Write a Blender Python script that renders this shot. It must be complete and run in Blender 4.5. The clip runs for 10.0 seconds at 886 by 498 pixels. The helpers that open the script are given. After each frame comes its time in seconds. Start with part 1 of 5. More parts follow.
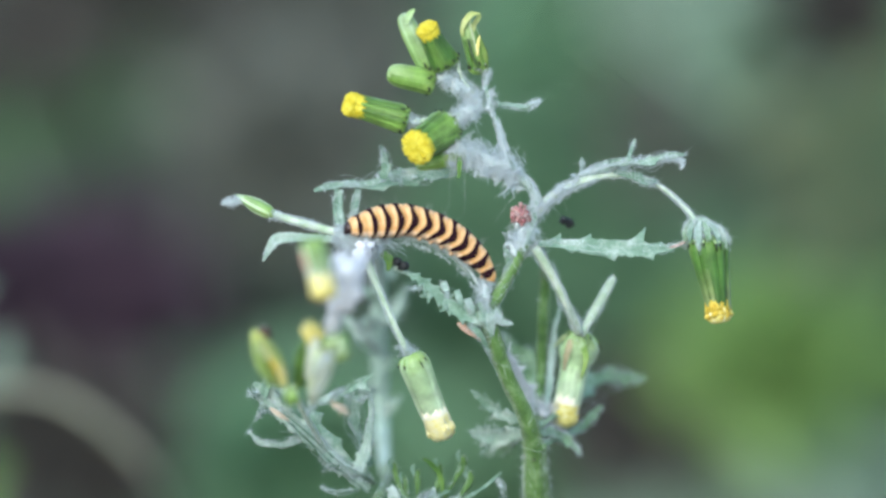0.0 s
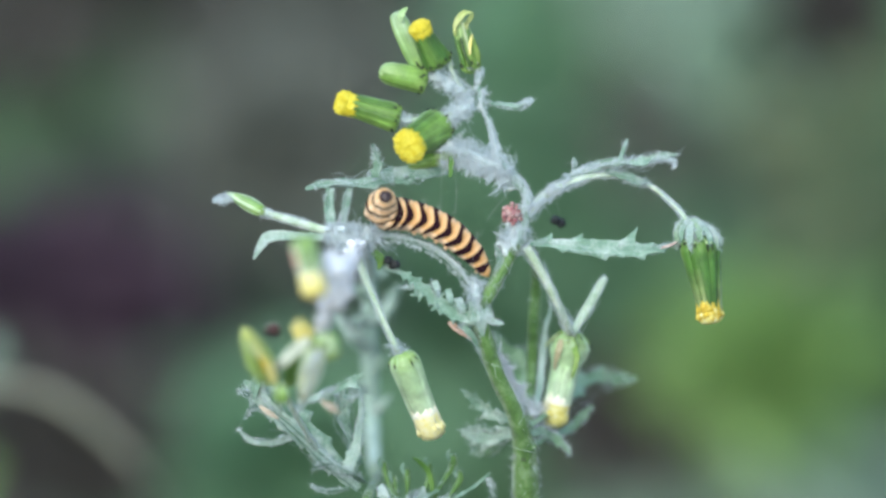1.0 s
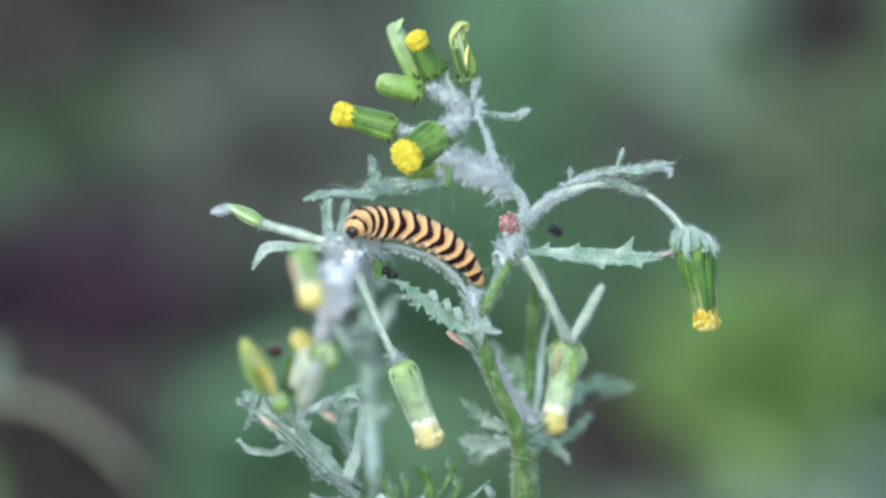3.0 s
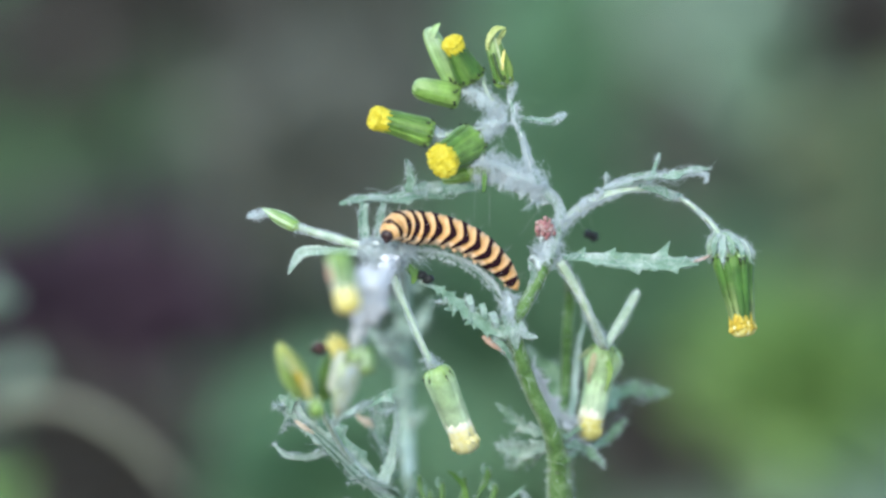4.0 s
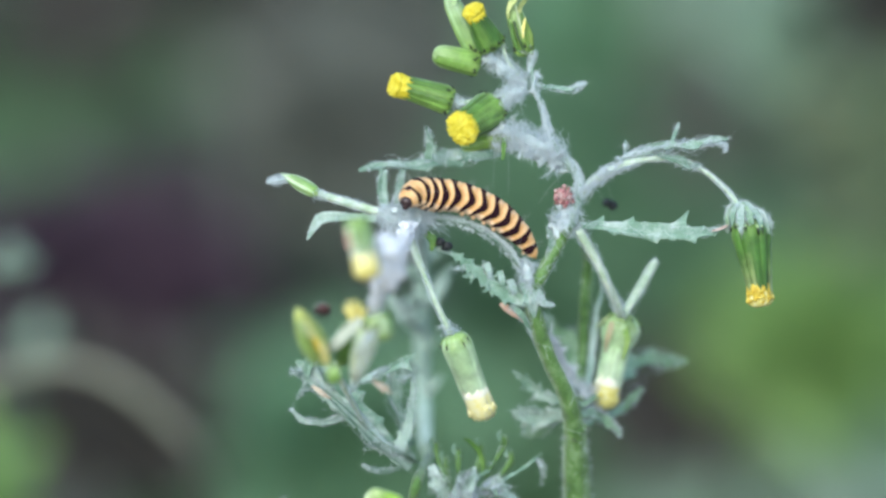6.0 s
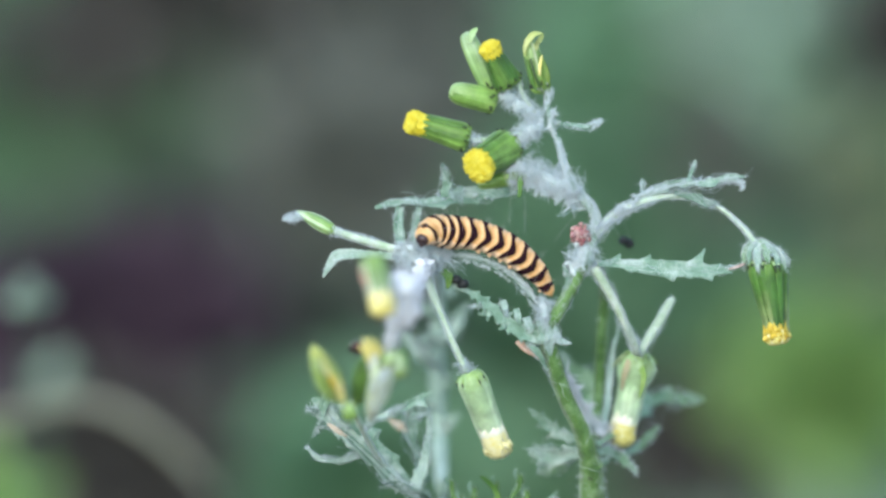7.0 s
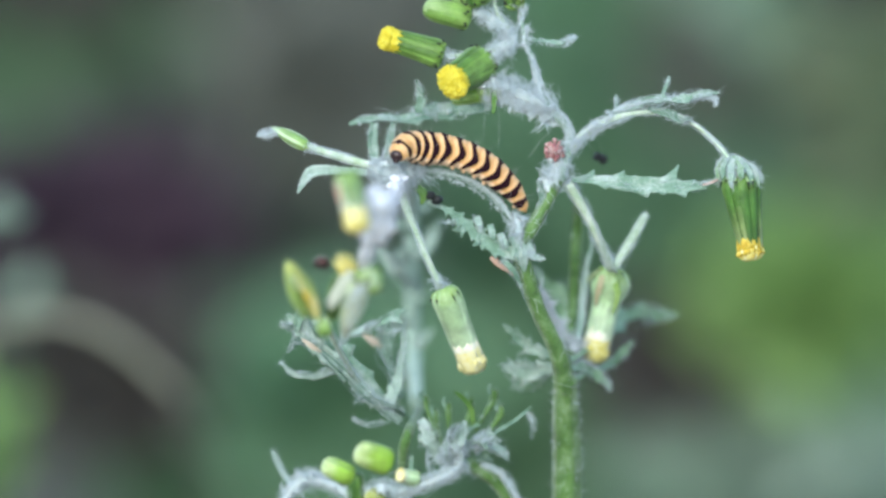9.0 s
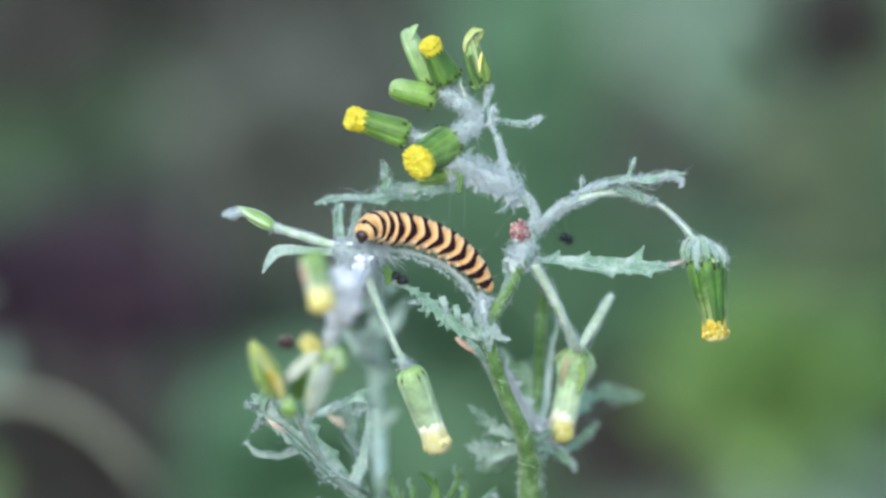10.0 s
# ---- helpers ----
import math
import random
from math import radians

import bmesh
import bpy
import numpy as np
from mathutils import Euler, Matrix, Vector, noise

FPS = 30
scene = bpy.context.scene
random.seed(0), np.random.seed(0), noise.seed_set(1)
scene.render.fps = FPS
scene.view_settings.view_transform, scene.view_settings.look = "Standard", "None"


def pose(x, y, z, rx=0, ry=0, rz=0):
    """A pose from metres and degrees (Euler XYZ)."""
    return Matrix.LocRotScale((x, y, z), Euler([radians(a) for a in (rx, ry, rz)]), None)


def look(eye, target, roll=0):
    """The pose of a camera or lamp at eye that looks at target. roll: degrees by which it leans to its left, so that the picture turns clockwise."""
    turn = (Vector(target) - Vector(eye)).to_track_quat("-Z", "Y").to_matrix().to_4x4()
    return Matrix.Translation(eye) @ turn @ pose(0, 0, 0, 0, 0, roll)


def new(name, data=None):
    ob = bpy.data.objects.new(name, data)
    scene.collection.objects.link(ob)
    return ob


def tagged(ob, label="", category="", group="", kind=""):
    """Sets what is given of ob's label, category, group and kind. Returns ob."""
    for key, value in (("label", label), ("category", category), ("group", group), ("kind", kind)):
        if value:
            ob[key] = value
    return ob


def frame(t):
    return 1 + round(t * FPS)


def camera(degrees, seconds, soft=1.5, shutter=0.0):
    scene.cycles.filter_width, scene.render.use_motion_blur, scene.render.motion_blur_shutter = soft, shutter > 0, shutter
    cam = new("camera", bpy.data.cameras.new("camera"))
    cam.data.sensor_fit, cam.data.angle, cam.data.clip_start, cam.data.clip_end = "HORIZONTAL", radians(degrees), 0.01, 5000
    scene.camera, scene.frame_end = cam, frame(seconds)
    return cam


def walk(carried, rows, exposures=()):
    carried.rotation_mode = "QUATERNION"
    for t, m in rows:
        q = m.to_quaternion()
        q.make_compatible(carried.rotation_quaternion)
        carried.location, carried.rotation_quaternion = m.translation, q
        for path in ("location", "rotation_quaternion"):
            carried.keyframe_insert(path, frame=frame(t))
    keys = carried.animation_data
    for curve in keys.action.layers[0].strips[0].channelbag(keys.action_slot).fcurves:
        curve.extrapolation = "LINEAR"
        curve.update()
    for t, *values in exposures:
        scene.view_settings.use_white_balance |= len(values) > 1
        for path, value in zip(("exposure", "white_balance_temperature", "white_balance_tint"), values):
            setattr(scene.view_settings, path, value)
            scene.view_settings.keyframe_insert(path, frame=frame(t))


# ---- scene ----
# a hand-held long lens: the camera keeps its place and shakes
cam = camera(7.849, 10.0, 2.9)
PATH = [
    (0, 0.0000, -0.7839, 0.3982, 79.666, 0.104, -0.298),
    (0.1, 0.0000, -0.7842, 0.3983, 79.972, 0.119, -0.305),
    (0.2, 0.0000, -0.7846, 0.3983, 79.791, 0.130, -0.373),
    (0.3, 0.0000, -0.7849, 0.3984, 79.932, 0.144, -0.396),
    (0.4, 0.0000, -0.7852, 0.3984, 80.098, 0.185, -0.265),
    (0.5, 0.0000, -0.7855, 0.3985, 80.168, 0.195, -0.317),
    (0.6, 0.0000, -0.7849, 0.3984, 80.052, 0.109, -0.298),
    (0.7, 0.0000, -0.7844, 0.3983, 80.056, 0.041, -0.164),
    (0.8, 0.0000, -0.7838, 0.3982, 80.075, -0.064, -0.238),
    (0.9, 0.0000, -0.7833, 0.3981, 79.818, -0.156, -0.263),
    (1, 0.0000, -0.7828, 0.3980, 79.657, -0.254, -0.313),
    (1.1, 0.0000, -0.7825, 0.3980, 79.692, -0.272, -0.335),
    (1.2, 0.0000, -0.7823, 0.3979, 79.836, -0.264, -0.199),
    (1.3, 0.0000, -0.7821, 0.3979, 79.721, -0.294, -0.296),
    (1.4, 0.0000, -0.7818, 0.3979, 79.595, -0.288, -0.191),
    (1.5, 0.0000, -0.7816, 0.3978, 79.591, -0.312, -0.248),
    (1.6, 0.0000, -0.7822, 0.3979, 79.782, -0.347, -0.393),
    (1.7, 0.0000, -0.7828, 0.3980, 79.741, -0.344, -0.342),
    (1.8, 0.0000, -0.7835, 0.3981, 79.831, -0.329, -0.222),
    (1.9, 0.0000, -0.7841, 0.3983, 79.940, -0.300, -0.013),
    (2, 0.0000, -0.7847, 0.3984, 80.045, -0.302, 0.019),
    (2.1, 0.0000, -0.7844, 0.3983, 80.006, -0.310, -0.199),
    (2.2, 0.0000, -0.7841, 0.3983, 80.047, -0.283, -0.219),
    (2.3, 0.0000, -0.7838, 0.3982, 79.977, -0.245, -0.181),
    (2.4, 0.0000, -0.7835, 0.3981, 79.597, -0.225, -0.271),
    (2.5, 0.0000, -0.7831, 0.3981, 79.637, -0.191, -0.247),
    (2.6, 0.0000, -0.7838, 0.3982, 79.693, -0.103, -0.150),
    (2.7, 0.0000, -0.7844, 0.3983, 79.594, -0.073, -0.388),
    (2.8, 0.0000, -0.7850, 0.3984, 79.389, -0.004, -0.410),
    (2.9, 0.0000, -0.7856, 0.3985, 79.450, 0.062, -0.436),
    (3, 0.0000, -0.7863, 0.3986, 79.746, 0.135, -0.403),
    (3.1, 0.0000, -0.7863, 0.3986, 79.652, 0.229, -0.455),
    (3.2, 0.0000, -0.7863, 0.3986, 79.649, 0.350, -0.344),
    (3.5, 0.0000, -0.7863, 0.3986, 79.702, 0.233, -0.237),
    (3.8, 0.0000, -0.7863, 0.3986, 79.756, 0.116, -0.126),
    (4.05, 0.0000, -0.7863, 0.3986, 79.801, 0.019, -0.035),
    (4.3, 0.0000, -0.7863, 0.3986, 79.843, -0.079, 0.053),
    (4.4, 0.0000, -0.7871, 0.3988, 79.879, -0.041, 0.016),
    (4.5, 0.0000, -0.7878, 0.3989, 80.000, -0.000, 0.000),
    (4.6, 0.0000, -0.7878, 0.3989, 79.870, -0.011, -0.130),
    (4.7, 0.0000, -0.7878, 0.3989, 79.975, 0.002, -0.107),
    (4.8, 0.0000, -0.7878, 0.3989, 79.785, -0.013, -0.262),
    (4.9, 0.0000, -0.7878, 0.3989, 79.660, 0.012, -0.190),
    (5, 0.0000, -0.7878, 0.3989, 79.645, 0.035, -0.123),
    (5.1, 0.0000, -0.7877, 0.3989, 79.653, -0.056, -0.026),
    (5.2, 0.0000, -0.7875, 0.3989, 79.731, -0.137, 0.126),
    (5.3, 0.0000, -0.7874, 0.3988, 79.599, -0.247, 0.104),
    (5.4, 0.0000, -0.7872, 0.3988, 79.432, -0.338, 0.181),
    (5.5, 0.0000, -0.7871, 0.3988, 79.384, -0.437, 0.224),
    (5.6, 0.0000, -0.7875, 0.3988, 79.394, -0.422, 0.303),
    (5.7, 0.0000, -0.7878, 0.3989, 79.389, -0.441, 0.200),
    (6, 0.0000, -0.7878, 0.3989, 79.493, -0.489, 0.203),
    (6.3, 0.0000, -0.7878, 0.3989, 79.600, -0.538, 0.206),
    (6.55, 0.0000, -0.7878, 0.3989, 79.688, -0.578, 0.209),
    (6.8, 0.0000, -0.7878, 0.3989, 79.772, -0.619, 0.211),
    (6.9, 0.0000, -0.7871, 0.3988, 79.746, -0.578, 0.295),
    (7, 0.0000, -0.7863, 0.3986, 79.827, -0.542, 0.359),
    (7.1, 0.0000, -0.7866, 0.3987, 79.921, -0.496, 0.519),
    (7.2, 0.0000, -0.7869, 0.3988, 79.796, -0.479, 0.481),
    (7.3, 0.0000, -0.7872, 0.3988, 79.592, -0.465, 0.428),
    (7.4, 0.0000, -0.7875, 0.3989, 79.653, -0.459, 0.351),
    (7.5, 0.0000, -0.7878, 0.3989, 79.810, -0.471, 0.190),
    (7.6, 0.0000, -0.7880, 0.3989, 79.666, -0.459, 0.051),
    (7.7, 0.0000, -0.7882, 0.3990, 79.676, -0.404, 0.164),
    (7.8, 0.0000, -0.7883, 0.3990, 79.721, -0.340, 0.331),
    (7.9, 0.0000, -0.7885, 0.3990, 79.561, -0.299, 0.349),
    (8, 0.0000, -0.7886, 0.3991, 79.462, -0.282, 0.244),
    (8.1, 0.0000, -0.7886, 0.3991, 79.327, -0.274, 0.243),
    (8.2, 0.0000, -0.7886, 0.3991, 79.277, -0.253, 0.315),
    (8.3, 0.0000, -0.7886, 0.3991, 79.142, -0.246, 0.309),
    (8.4, 0.0000, -0.7886, 0.3991, 79.197, -0.230, 0.367),
    (8.5, 0.0000, -0.7886, 0.3991, 79.247, -0.210, 0.445),
    (8.6, 0.0000, -0.7885, 0.3990, 79.110, -0.264, 0.470),
    (8.7, 0.0000, -0.7883, 0.3990, 79.034, -0.344, 0.362),
    (8.8, 0.0000, -0.7882, 0.3990, 79.098, -0.420, 0.283),
    (8.9, 0.0000, -0.7880, 0.3989, 79.182, -0.485, 0.274),
    (9, 0.0000, -0.7878, 0.3989, 79.082, -0.570, 0.131),
    (9.1, 0.0000, -0.7878, 0.3989, 79.080, -0.584, 0.276),
    (9.2, 0.0000, -0.7878, 0.3989, 79.359, -0.622, 0.319),
    (9.3, 0.0000, -0.7878, 0.3989, 79.480, -0.687, 0.198),
    (9.4, 0.0000, -0.7878, 0.3989, 79.487, -0.768, -0.022),
    (9.5, 0.0000, -0.7878, 0.3989, 79.548, -0.826, -0.113),
    (9.6, 0.0000, -0.7877, 0.3989, 79.709, -0.823, -0.150),
    (9.7, 0.0000, -0.7875, 0.3989, 79.775, -0.813, -0.157),
    (9.8, 0.0000, -0.7874, 0.3988, 79.756, -0.818, -0.258),
    (9.9, 0.0000, -0.7872, 0.3988, 79.760, -0.792, -0.176),
    (10, 0.0000, -0.7871, 0.3988, 79.795, -0.774, -0.144),
]
walk(cam, [(t, pose(*p)) for t, *p in PATH], exposures=[(0, 1.05, 6150, 4), (10, 1.05, 6150, 4)])
cam.data.dof.use_dof = True
cam.data.dof.focus_distance = 0.798
cam.data.dof.aperture_fstop = 9.5

# ---- world and sun: an overcast day ----
sky_world = bpy.data.worlds.new("overcast_sky")
scene.world = sky_world
sky_world.use_nodes = True
wn = sky_world.node_tree
sky = wn.nodes.new("ShaderNodeTexSky")
sky.sky_type = 'NISHITA'
sky.sun_disc = False
sky.sun_elevation, sky.sun_rotation = radians(34), radians(200)
wn.nodes["Background"].inputs["Strength"].default_value = 0.15
wn.links.new(sky.outputs["Color"], wn.nodes["Background"].inputs["Color"])
sun_data = bpy.data.lights.new("sun", 'SUN')
sun_data.energy, sun_data.angle, sun_data.color = 1.15, radians(55), (1.0, 0.96, 0.91)
sun = new("sun", sun_data)
sun.matrix_world = look((-0.42, -1.15, 0.83), (0, 0, 0))

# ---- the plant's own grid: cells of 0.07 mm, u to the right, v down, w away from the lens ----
CELL, FAR, TILT = 0.00007, 0.8, radians(10)
FOCUS = Vector((0, 0, 0.26))
UP = Vector((0, math.sin(TILT), math.cos(TILT)))
AWAY = Vector((0, math.cos(TILT), -math.sin(TILT)))
ACROSS = Vector((1, 0, 0))


def at(u, v, w=0.0):
    w += max(0.0, min(v, 1100) - 640) * 0.33          # the lower plant leans away
    k = 1 + w * CELL / FAR
    return FOCUS + ACROSS * ((u - 784) * CELL * k) + UP * ((441 - v) * CELL * k) + AWAY * (w * CELL)


def way(u, v, w=0.0):
    """A direction from steps on the grid."""
    return (ACROSS * u - UP * v + AWAY * w).normalized()


# ---- materials ----
def material(name, tones, rough=0.6, scale=900.0, bump=0.3, fine=6.0, sheen=0.0, metal=0.0, through_light=0.0, random_tone=0.0, object_tone=0.0):
    """Tones blended by noise at two scales, with fine relief."""
    m = bpy.data.materials.new(name)
    m.use_nodes = True
    n, l = m.node_tree.nodes, m.node_tree.links
    b = n["Principled BSDF"]
    tc = n.new("ShaderNodeTexCoord")
    big = n.new("ShaderNodeTexNoise")
    big.inputs["Scale"].default_value = scale
    big.inputs["Detail"].default_value = 4
    small = n.new("ShaderNodeTexNoise")
    small.inputs["Scale"].default_value = scale * fine
    small.inputs["Detail"].default_value = 3
    l.new(tc.outputs["Object"], big.inputs["Vector"])
    l.new(tc.outputs["Object"], small.inputs["Vector"])
    mix = n.new("ShaderNodeMath")
    mix.operation = 'MULTIPLY_ADD'
    mix.inputs[1].default_value = 0.35
    l.new(small.outputs["Fac"], mix.inputs[0])
    sub = n.new("ShaderNodeMath")
    sub.operation = 'SUBTRACT'
    sub.inputs[1].default_value = 0.17
    l.new(big.outputs["Fac"], sub.inputs[0])
    l.new(sub.outputs[0], mix.inputs[2])
    ramp = n.new("ShaderNodeValToRGB")
    e = ramp.color_ramp.elements
    while len(e) < len(tones):
        e.new(0.5)
    for i, c in enumerate(tones):
        e[i].position = 0.3 + 0.4 * i / max(1, len(tones) - 1)
        e[i].color = (*c, 1)
    l.new(mix.outputs[0], ramp.inputs["Fac"])
    colour = ramp.outputs["Color"]
    if random_tone:
        geo = n.new("ShaderNodeNewGeometry")
        hsv = n.new("ShaderNodeHueSaturation")
        rng = n.new("ShaderNodeMapRange")
        rng.inputs["To Min"].default_value, rng.inputs["To Max"].default_value = 1 - random_tone, 1 + random_tone
        l.new(geo.outputs["Random Per Island"], rng.inputs["Value"])
        l.new(rng.outputs["Result"], hsv.inputs["Value"])
        l.new(colour, hsv.inputs["Color"])
        colour = hsv.outputs["Color"]
    if object_tone:
        info = n.new("ShaderNodeObjectInfo")
        hsv = n.new("ShaderNodeHueSaturation")
        rng = n.new("ShaderNodeMapRange")
        rng.inputs["To Min"].default_value, rng.inputs["To Max"].default_value = 1 - object_tone, 1 + object_tone
        l.new(info.outputs["Random"], rng.inputs["Value"])
        l.new(rng.outputs["Result"], hsv.inputs["Value"])
        l.new(colour, hsv.inputs["Color"])
        colour = hsv.outputs["Color"]
    l.new(colour, b.inputs["Base Color"])
    b.inputs["Roughness"].default_value = rough
    b.inputs["Metallic"].default_value = metal
    if sheen:
        b.inputs["Sheen Weight"].default_value = sheen
        b.inputs["Sheen Roughness"].default_value = 0.5
    if bump:
        bp = n.new("ShaderNodeBump")
        bp.inputs["Strength"].default_value = bump
        bp.inputs["Distance"].default_value = 0.25 / scale
        l.new(small.outputs["Fac"], bp.inputs["Height"])
        l.new(bp.outputs["Normal"], b.inputs["Normal"])
    if through_light:
        tr = n.new("ShaderNodeBsdfTranslucent")
        l.new(colour, tr.inputs["Color"])
        ms = n.new("ShaderNodeMixShader")
        ms.inputs["Fac"].default_value = through_light
        l.new(b.outputs["BSDF"], ms.inputs[1])
        l.new(tr.outputs["BSDF"], ms.inputs[2])
        l.new(ms.outputs["Shader"], n["Material Output"].inputs["Surface"])
    return m


STEM = material("downy_green_stem", [(0.05, 0.12, 0.02), (0.09, 0.19, 0.035), (0.2, 0.32, 0.13)], 0.7, 500, 0.5, 5, 0.3)
STALK = material("downy_pale_stalk", [(0.395, 0.532, 0.335), (0.508, 0.627, 0.446), (0.658, 0.731, 0.623)], 0.8, 700, 0.5, 5, 0.4)
WOOL = material("white_plant_wool", [(0.744, 0.842, 0.865), (0.781, 0.86, 0.883), (0.818, 0.879, 0.893)], 0.9, 900, 0.3, 5, 0.5, through_light=0.35)
DENSE = material("dense_white_wool", [(0.771, 0.798, 0.837), (0.808, 0.836, 0.865), (0.846, 0.864, 0.884)], 0.9, 900, 0.3, 5, 0.6)
FELT = material("felted_stem", [(0.521, 0.649, 0.614), (0.66, 0.752, 0.744), (0.763, 0.827, 0.828)], 0.9, 1300, 1.0, 5, 0.4, through_light=0)
BLUESTEM = material("bluish_stem", [(0.29, 0.41, 0.32), (0.36, 0.49, 0.39), (0.44, 0.56, 0.47)], 0.8, 500, 0.4, 5, 0.3)
LEAF = material("grey_green_leaf", [(0.16, 0.29, 0.19), (0.27, 0.42, 0.31), (0.54, 0.65, 0.58)], 0.7, 420, 0.6, 7, 0.3, through_light=0.2)
LEAFPALE = material("silvery_young_leaf", [(0.316, 0.465, 0.372), (0.446, 0.589, 0.493), (0.632, 0.741, 0.679)], 0.8, 420, 0.6, 7, 0.4, through_light=0.15)
LEAFMINT = material("mint_green_leaf", [(0.17, 0.32, 0.16), (0.27, 0.45, 0.26), (0.44, 0.6, 0.42)], 0.7, 420, 0.6, 7, 0.25, through_light=0.2)
LEAFDARK = material("dark_green_leaf", [(0.09, 0.19, 0.12), (0.17, 0.29, 0.2), (0.34, 0.45, 0.38)], 0.6, 420, 0.6, 7, 0.2, through_light=0.2)
def bract_material(name, base, middle, tip, rough=0.5, through_light=0.06):
    """A bract's green, which changes from its base to its tip, with fine lengthwise unevenness."""
    m = material(name, [tuple(c * 0.88 for c in middle), middle, tuple(min(0.9, c * 1.14) for c in middle)], rough, 350, 0.3, 9, 0.1, through_light=through_light, object_tone=0.12)
    n, l = m.node_tree.nodes, m.node_tree.links
    b = n["Principled BSDF"]
    source = b.inputs["Base Color"].links[0].from_socket
    attr = n.new("ShaderNodeAttribute")
    attr.attribute_name = "along"
    big = n.new("ShaderNodeTexNoise")
    big.inputs["Scale"].default_value = 800
    add = n.new("ShaderNodeMath")
    add.operation = 'MULTIPLY_ADD'
    add.inputs[1].default_value = 0.3
    l.new(n["Texture Coordinate"].outputs["Object"], big.inputs["Vector"])
    l.new(big.outputs["Fac"], add.inputs[0])
    l.new(attr.outputs["Fac"], add.inputs[2])
    colour = source
    for lo, hi, tone in ((0.42, 0.12, base), (0.65, 1.15, tip)):
        r = n.new("ShaderNodeMapRange")
        r.inputs["From Min"].default_value, r.inputs["From Max"].default_value = lo, hi
        l.new(add.outputs[0], r.inputs["Value"])
        mx = n.new("ShaderNodeMix")
        mx.data_type = 'RGBA'
        l.new(r.outputs["Result"], mx.inputs["Factor"])
        l.new(colour, mx.inputs["A"])
        mx.inputs["B"].default_value = (*tone, 1)
        colour = mx.outputs["Result"]
    # darker and lighter blotches
    blotch = n.new("ShaderNodeTexNoise")
    blotch.inputs["Scale"].default_value = 520
    blotch.inputs["Detail"].default_value = 3
    l.new(n["Texture Coordinate"].outputs["Object"], blotch.inputs["Vector"])
    r = n.new("ShaderNodeMapRange")
    r.inputs["From Min"].default_value, r.inputs["From Max"].default_value = 0.32, 0.68
    r.inputs["To Min"].default_value, r.inputs["To Max"].default_value = 0.76, 1.18
    l.new(blotch.outputs["Fac"], r.inputs["Value"])
    hsv = n.new("ShaderNodeHueSaturation")
    l.new(r.outputs["Result"], hsv.inputs["Value"])
    l.new(colour, hsv.inputs["Color"])
    colour = hsv.outputs["Color"]
    for link in list(source.links):
        if link.to_node.type in {'BSDF_PRINCIPLED', 'BSDF_TRANSLUCENT'}:
            l.new(colour, link.to_socket)
    return m


BRACTDEEP = material("dark_green_bract", [(0.045, 0.125, 0.015), (0.075, 0.18, 0.022), (0.14, 0.26, 0.04)], 0.5, 350, 0.3, 9, 0.1, object_tone=0.13, through_light=0.05)
BRACTPALE = material("pale_green_bract", [(0.31, 0.5, 0.19), (0.43, 0.62, 0.29), (0.56, 0.71, 0.43)], 0.55, 350, 0.3, 9, 0.1, through_light=0.08, object_tone=0.13)
BRACTDRY = material("yellowing_bract", [(0.28, 0.38, 0.09), (0.46, 0.52, 0.18), (0.6, 0.6, 0.3)], 0.6, 350, 0.3, 9, 0.1, through_light=0.08, object_tone=0.13)
BRACTBLACK = material("blackish_green_bract", [(0.025, 0.06, 0.012), (0.045, 0.1, 0.02)], 0.5, 350, 0.3, 9)
BLACKTIP = material("black_bract_tip", [(0.01, 0.02, 0.01), (0.02, 0.03, 0.015)], 0.5, 900, 0.2)
YELLOW = material("yellow_floret", [(0.66, 0.53, 0.015), (0.74, 0.63, 0.04), (0.8, 0.72, 0.1)], 0.55, 1500, 0.2, 4, through_light=0.15, random_tone=0.07)
CREAM = material("cream_floret", [(0.78, 0.74, 0.5), (0.84, 0.81, 0.62), (0.88, 0.86, 0.74)], 0.6, 1500, 0.2, 4, through_light=0.05, random_tone=0.1)
PALEYELLOW = material("pale_yellow_floret", [(0.88, 0.77, 0.27), (0.9, 0.82, 0.38), (0.92, 0.86, 0.55)], 0.6, 1500, 0.2, 4, through_light=0.05, random_tone=0.1)
FADED = material("faded_yellow_floret", [(0.68, 0.57, 0.11), (0.77, 0.69, 0.22), (0.84, 0.79, 0.44)], 0.6, 1500, 0.2, 4, through_light=0.05, random_tone=0.1)
OCHRE = material("ochre_floret", [(0.4, 0.24, 0.02), (0.64, 0.47, 0.04), (0.76, 0.6, 0.12)], 0.6, 1500, 0.2, 4, random_tone=0.15, through_light=0.12)
LIMP = material("limp_whitish_bract", [(0.44, 0.49, 0.38), (0.54, 0.59, 0.48), (0.62, 0.66, 0.56)], 0.7, 500, 0.3, 6, through_light=0.1)
FADEDTAN = material("tan_withered_leaf", [(0.45, 0.36, 0.26), (0.55, 0.46, 0.35), (0.62, 0.56, 0.46)], 0.7, 500, 0.3, 6)
FADEDROSE = material("dull_rose_leaf_edge", [(0.36, 0.22, 0.19), (0.46, 0.34, 0.3), (0.55, 0.46, 0.42)], 0.7, 500, 0.3, 6)
FADEDBROWN = material("brownish_withered_bract", [(0.4, 0.34, 0.18), (0.46, 0.4, 0.22), (0.54, 0.5, 0.32)], 0.6, 500, 0.3, 6)
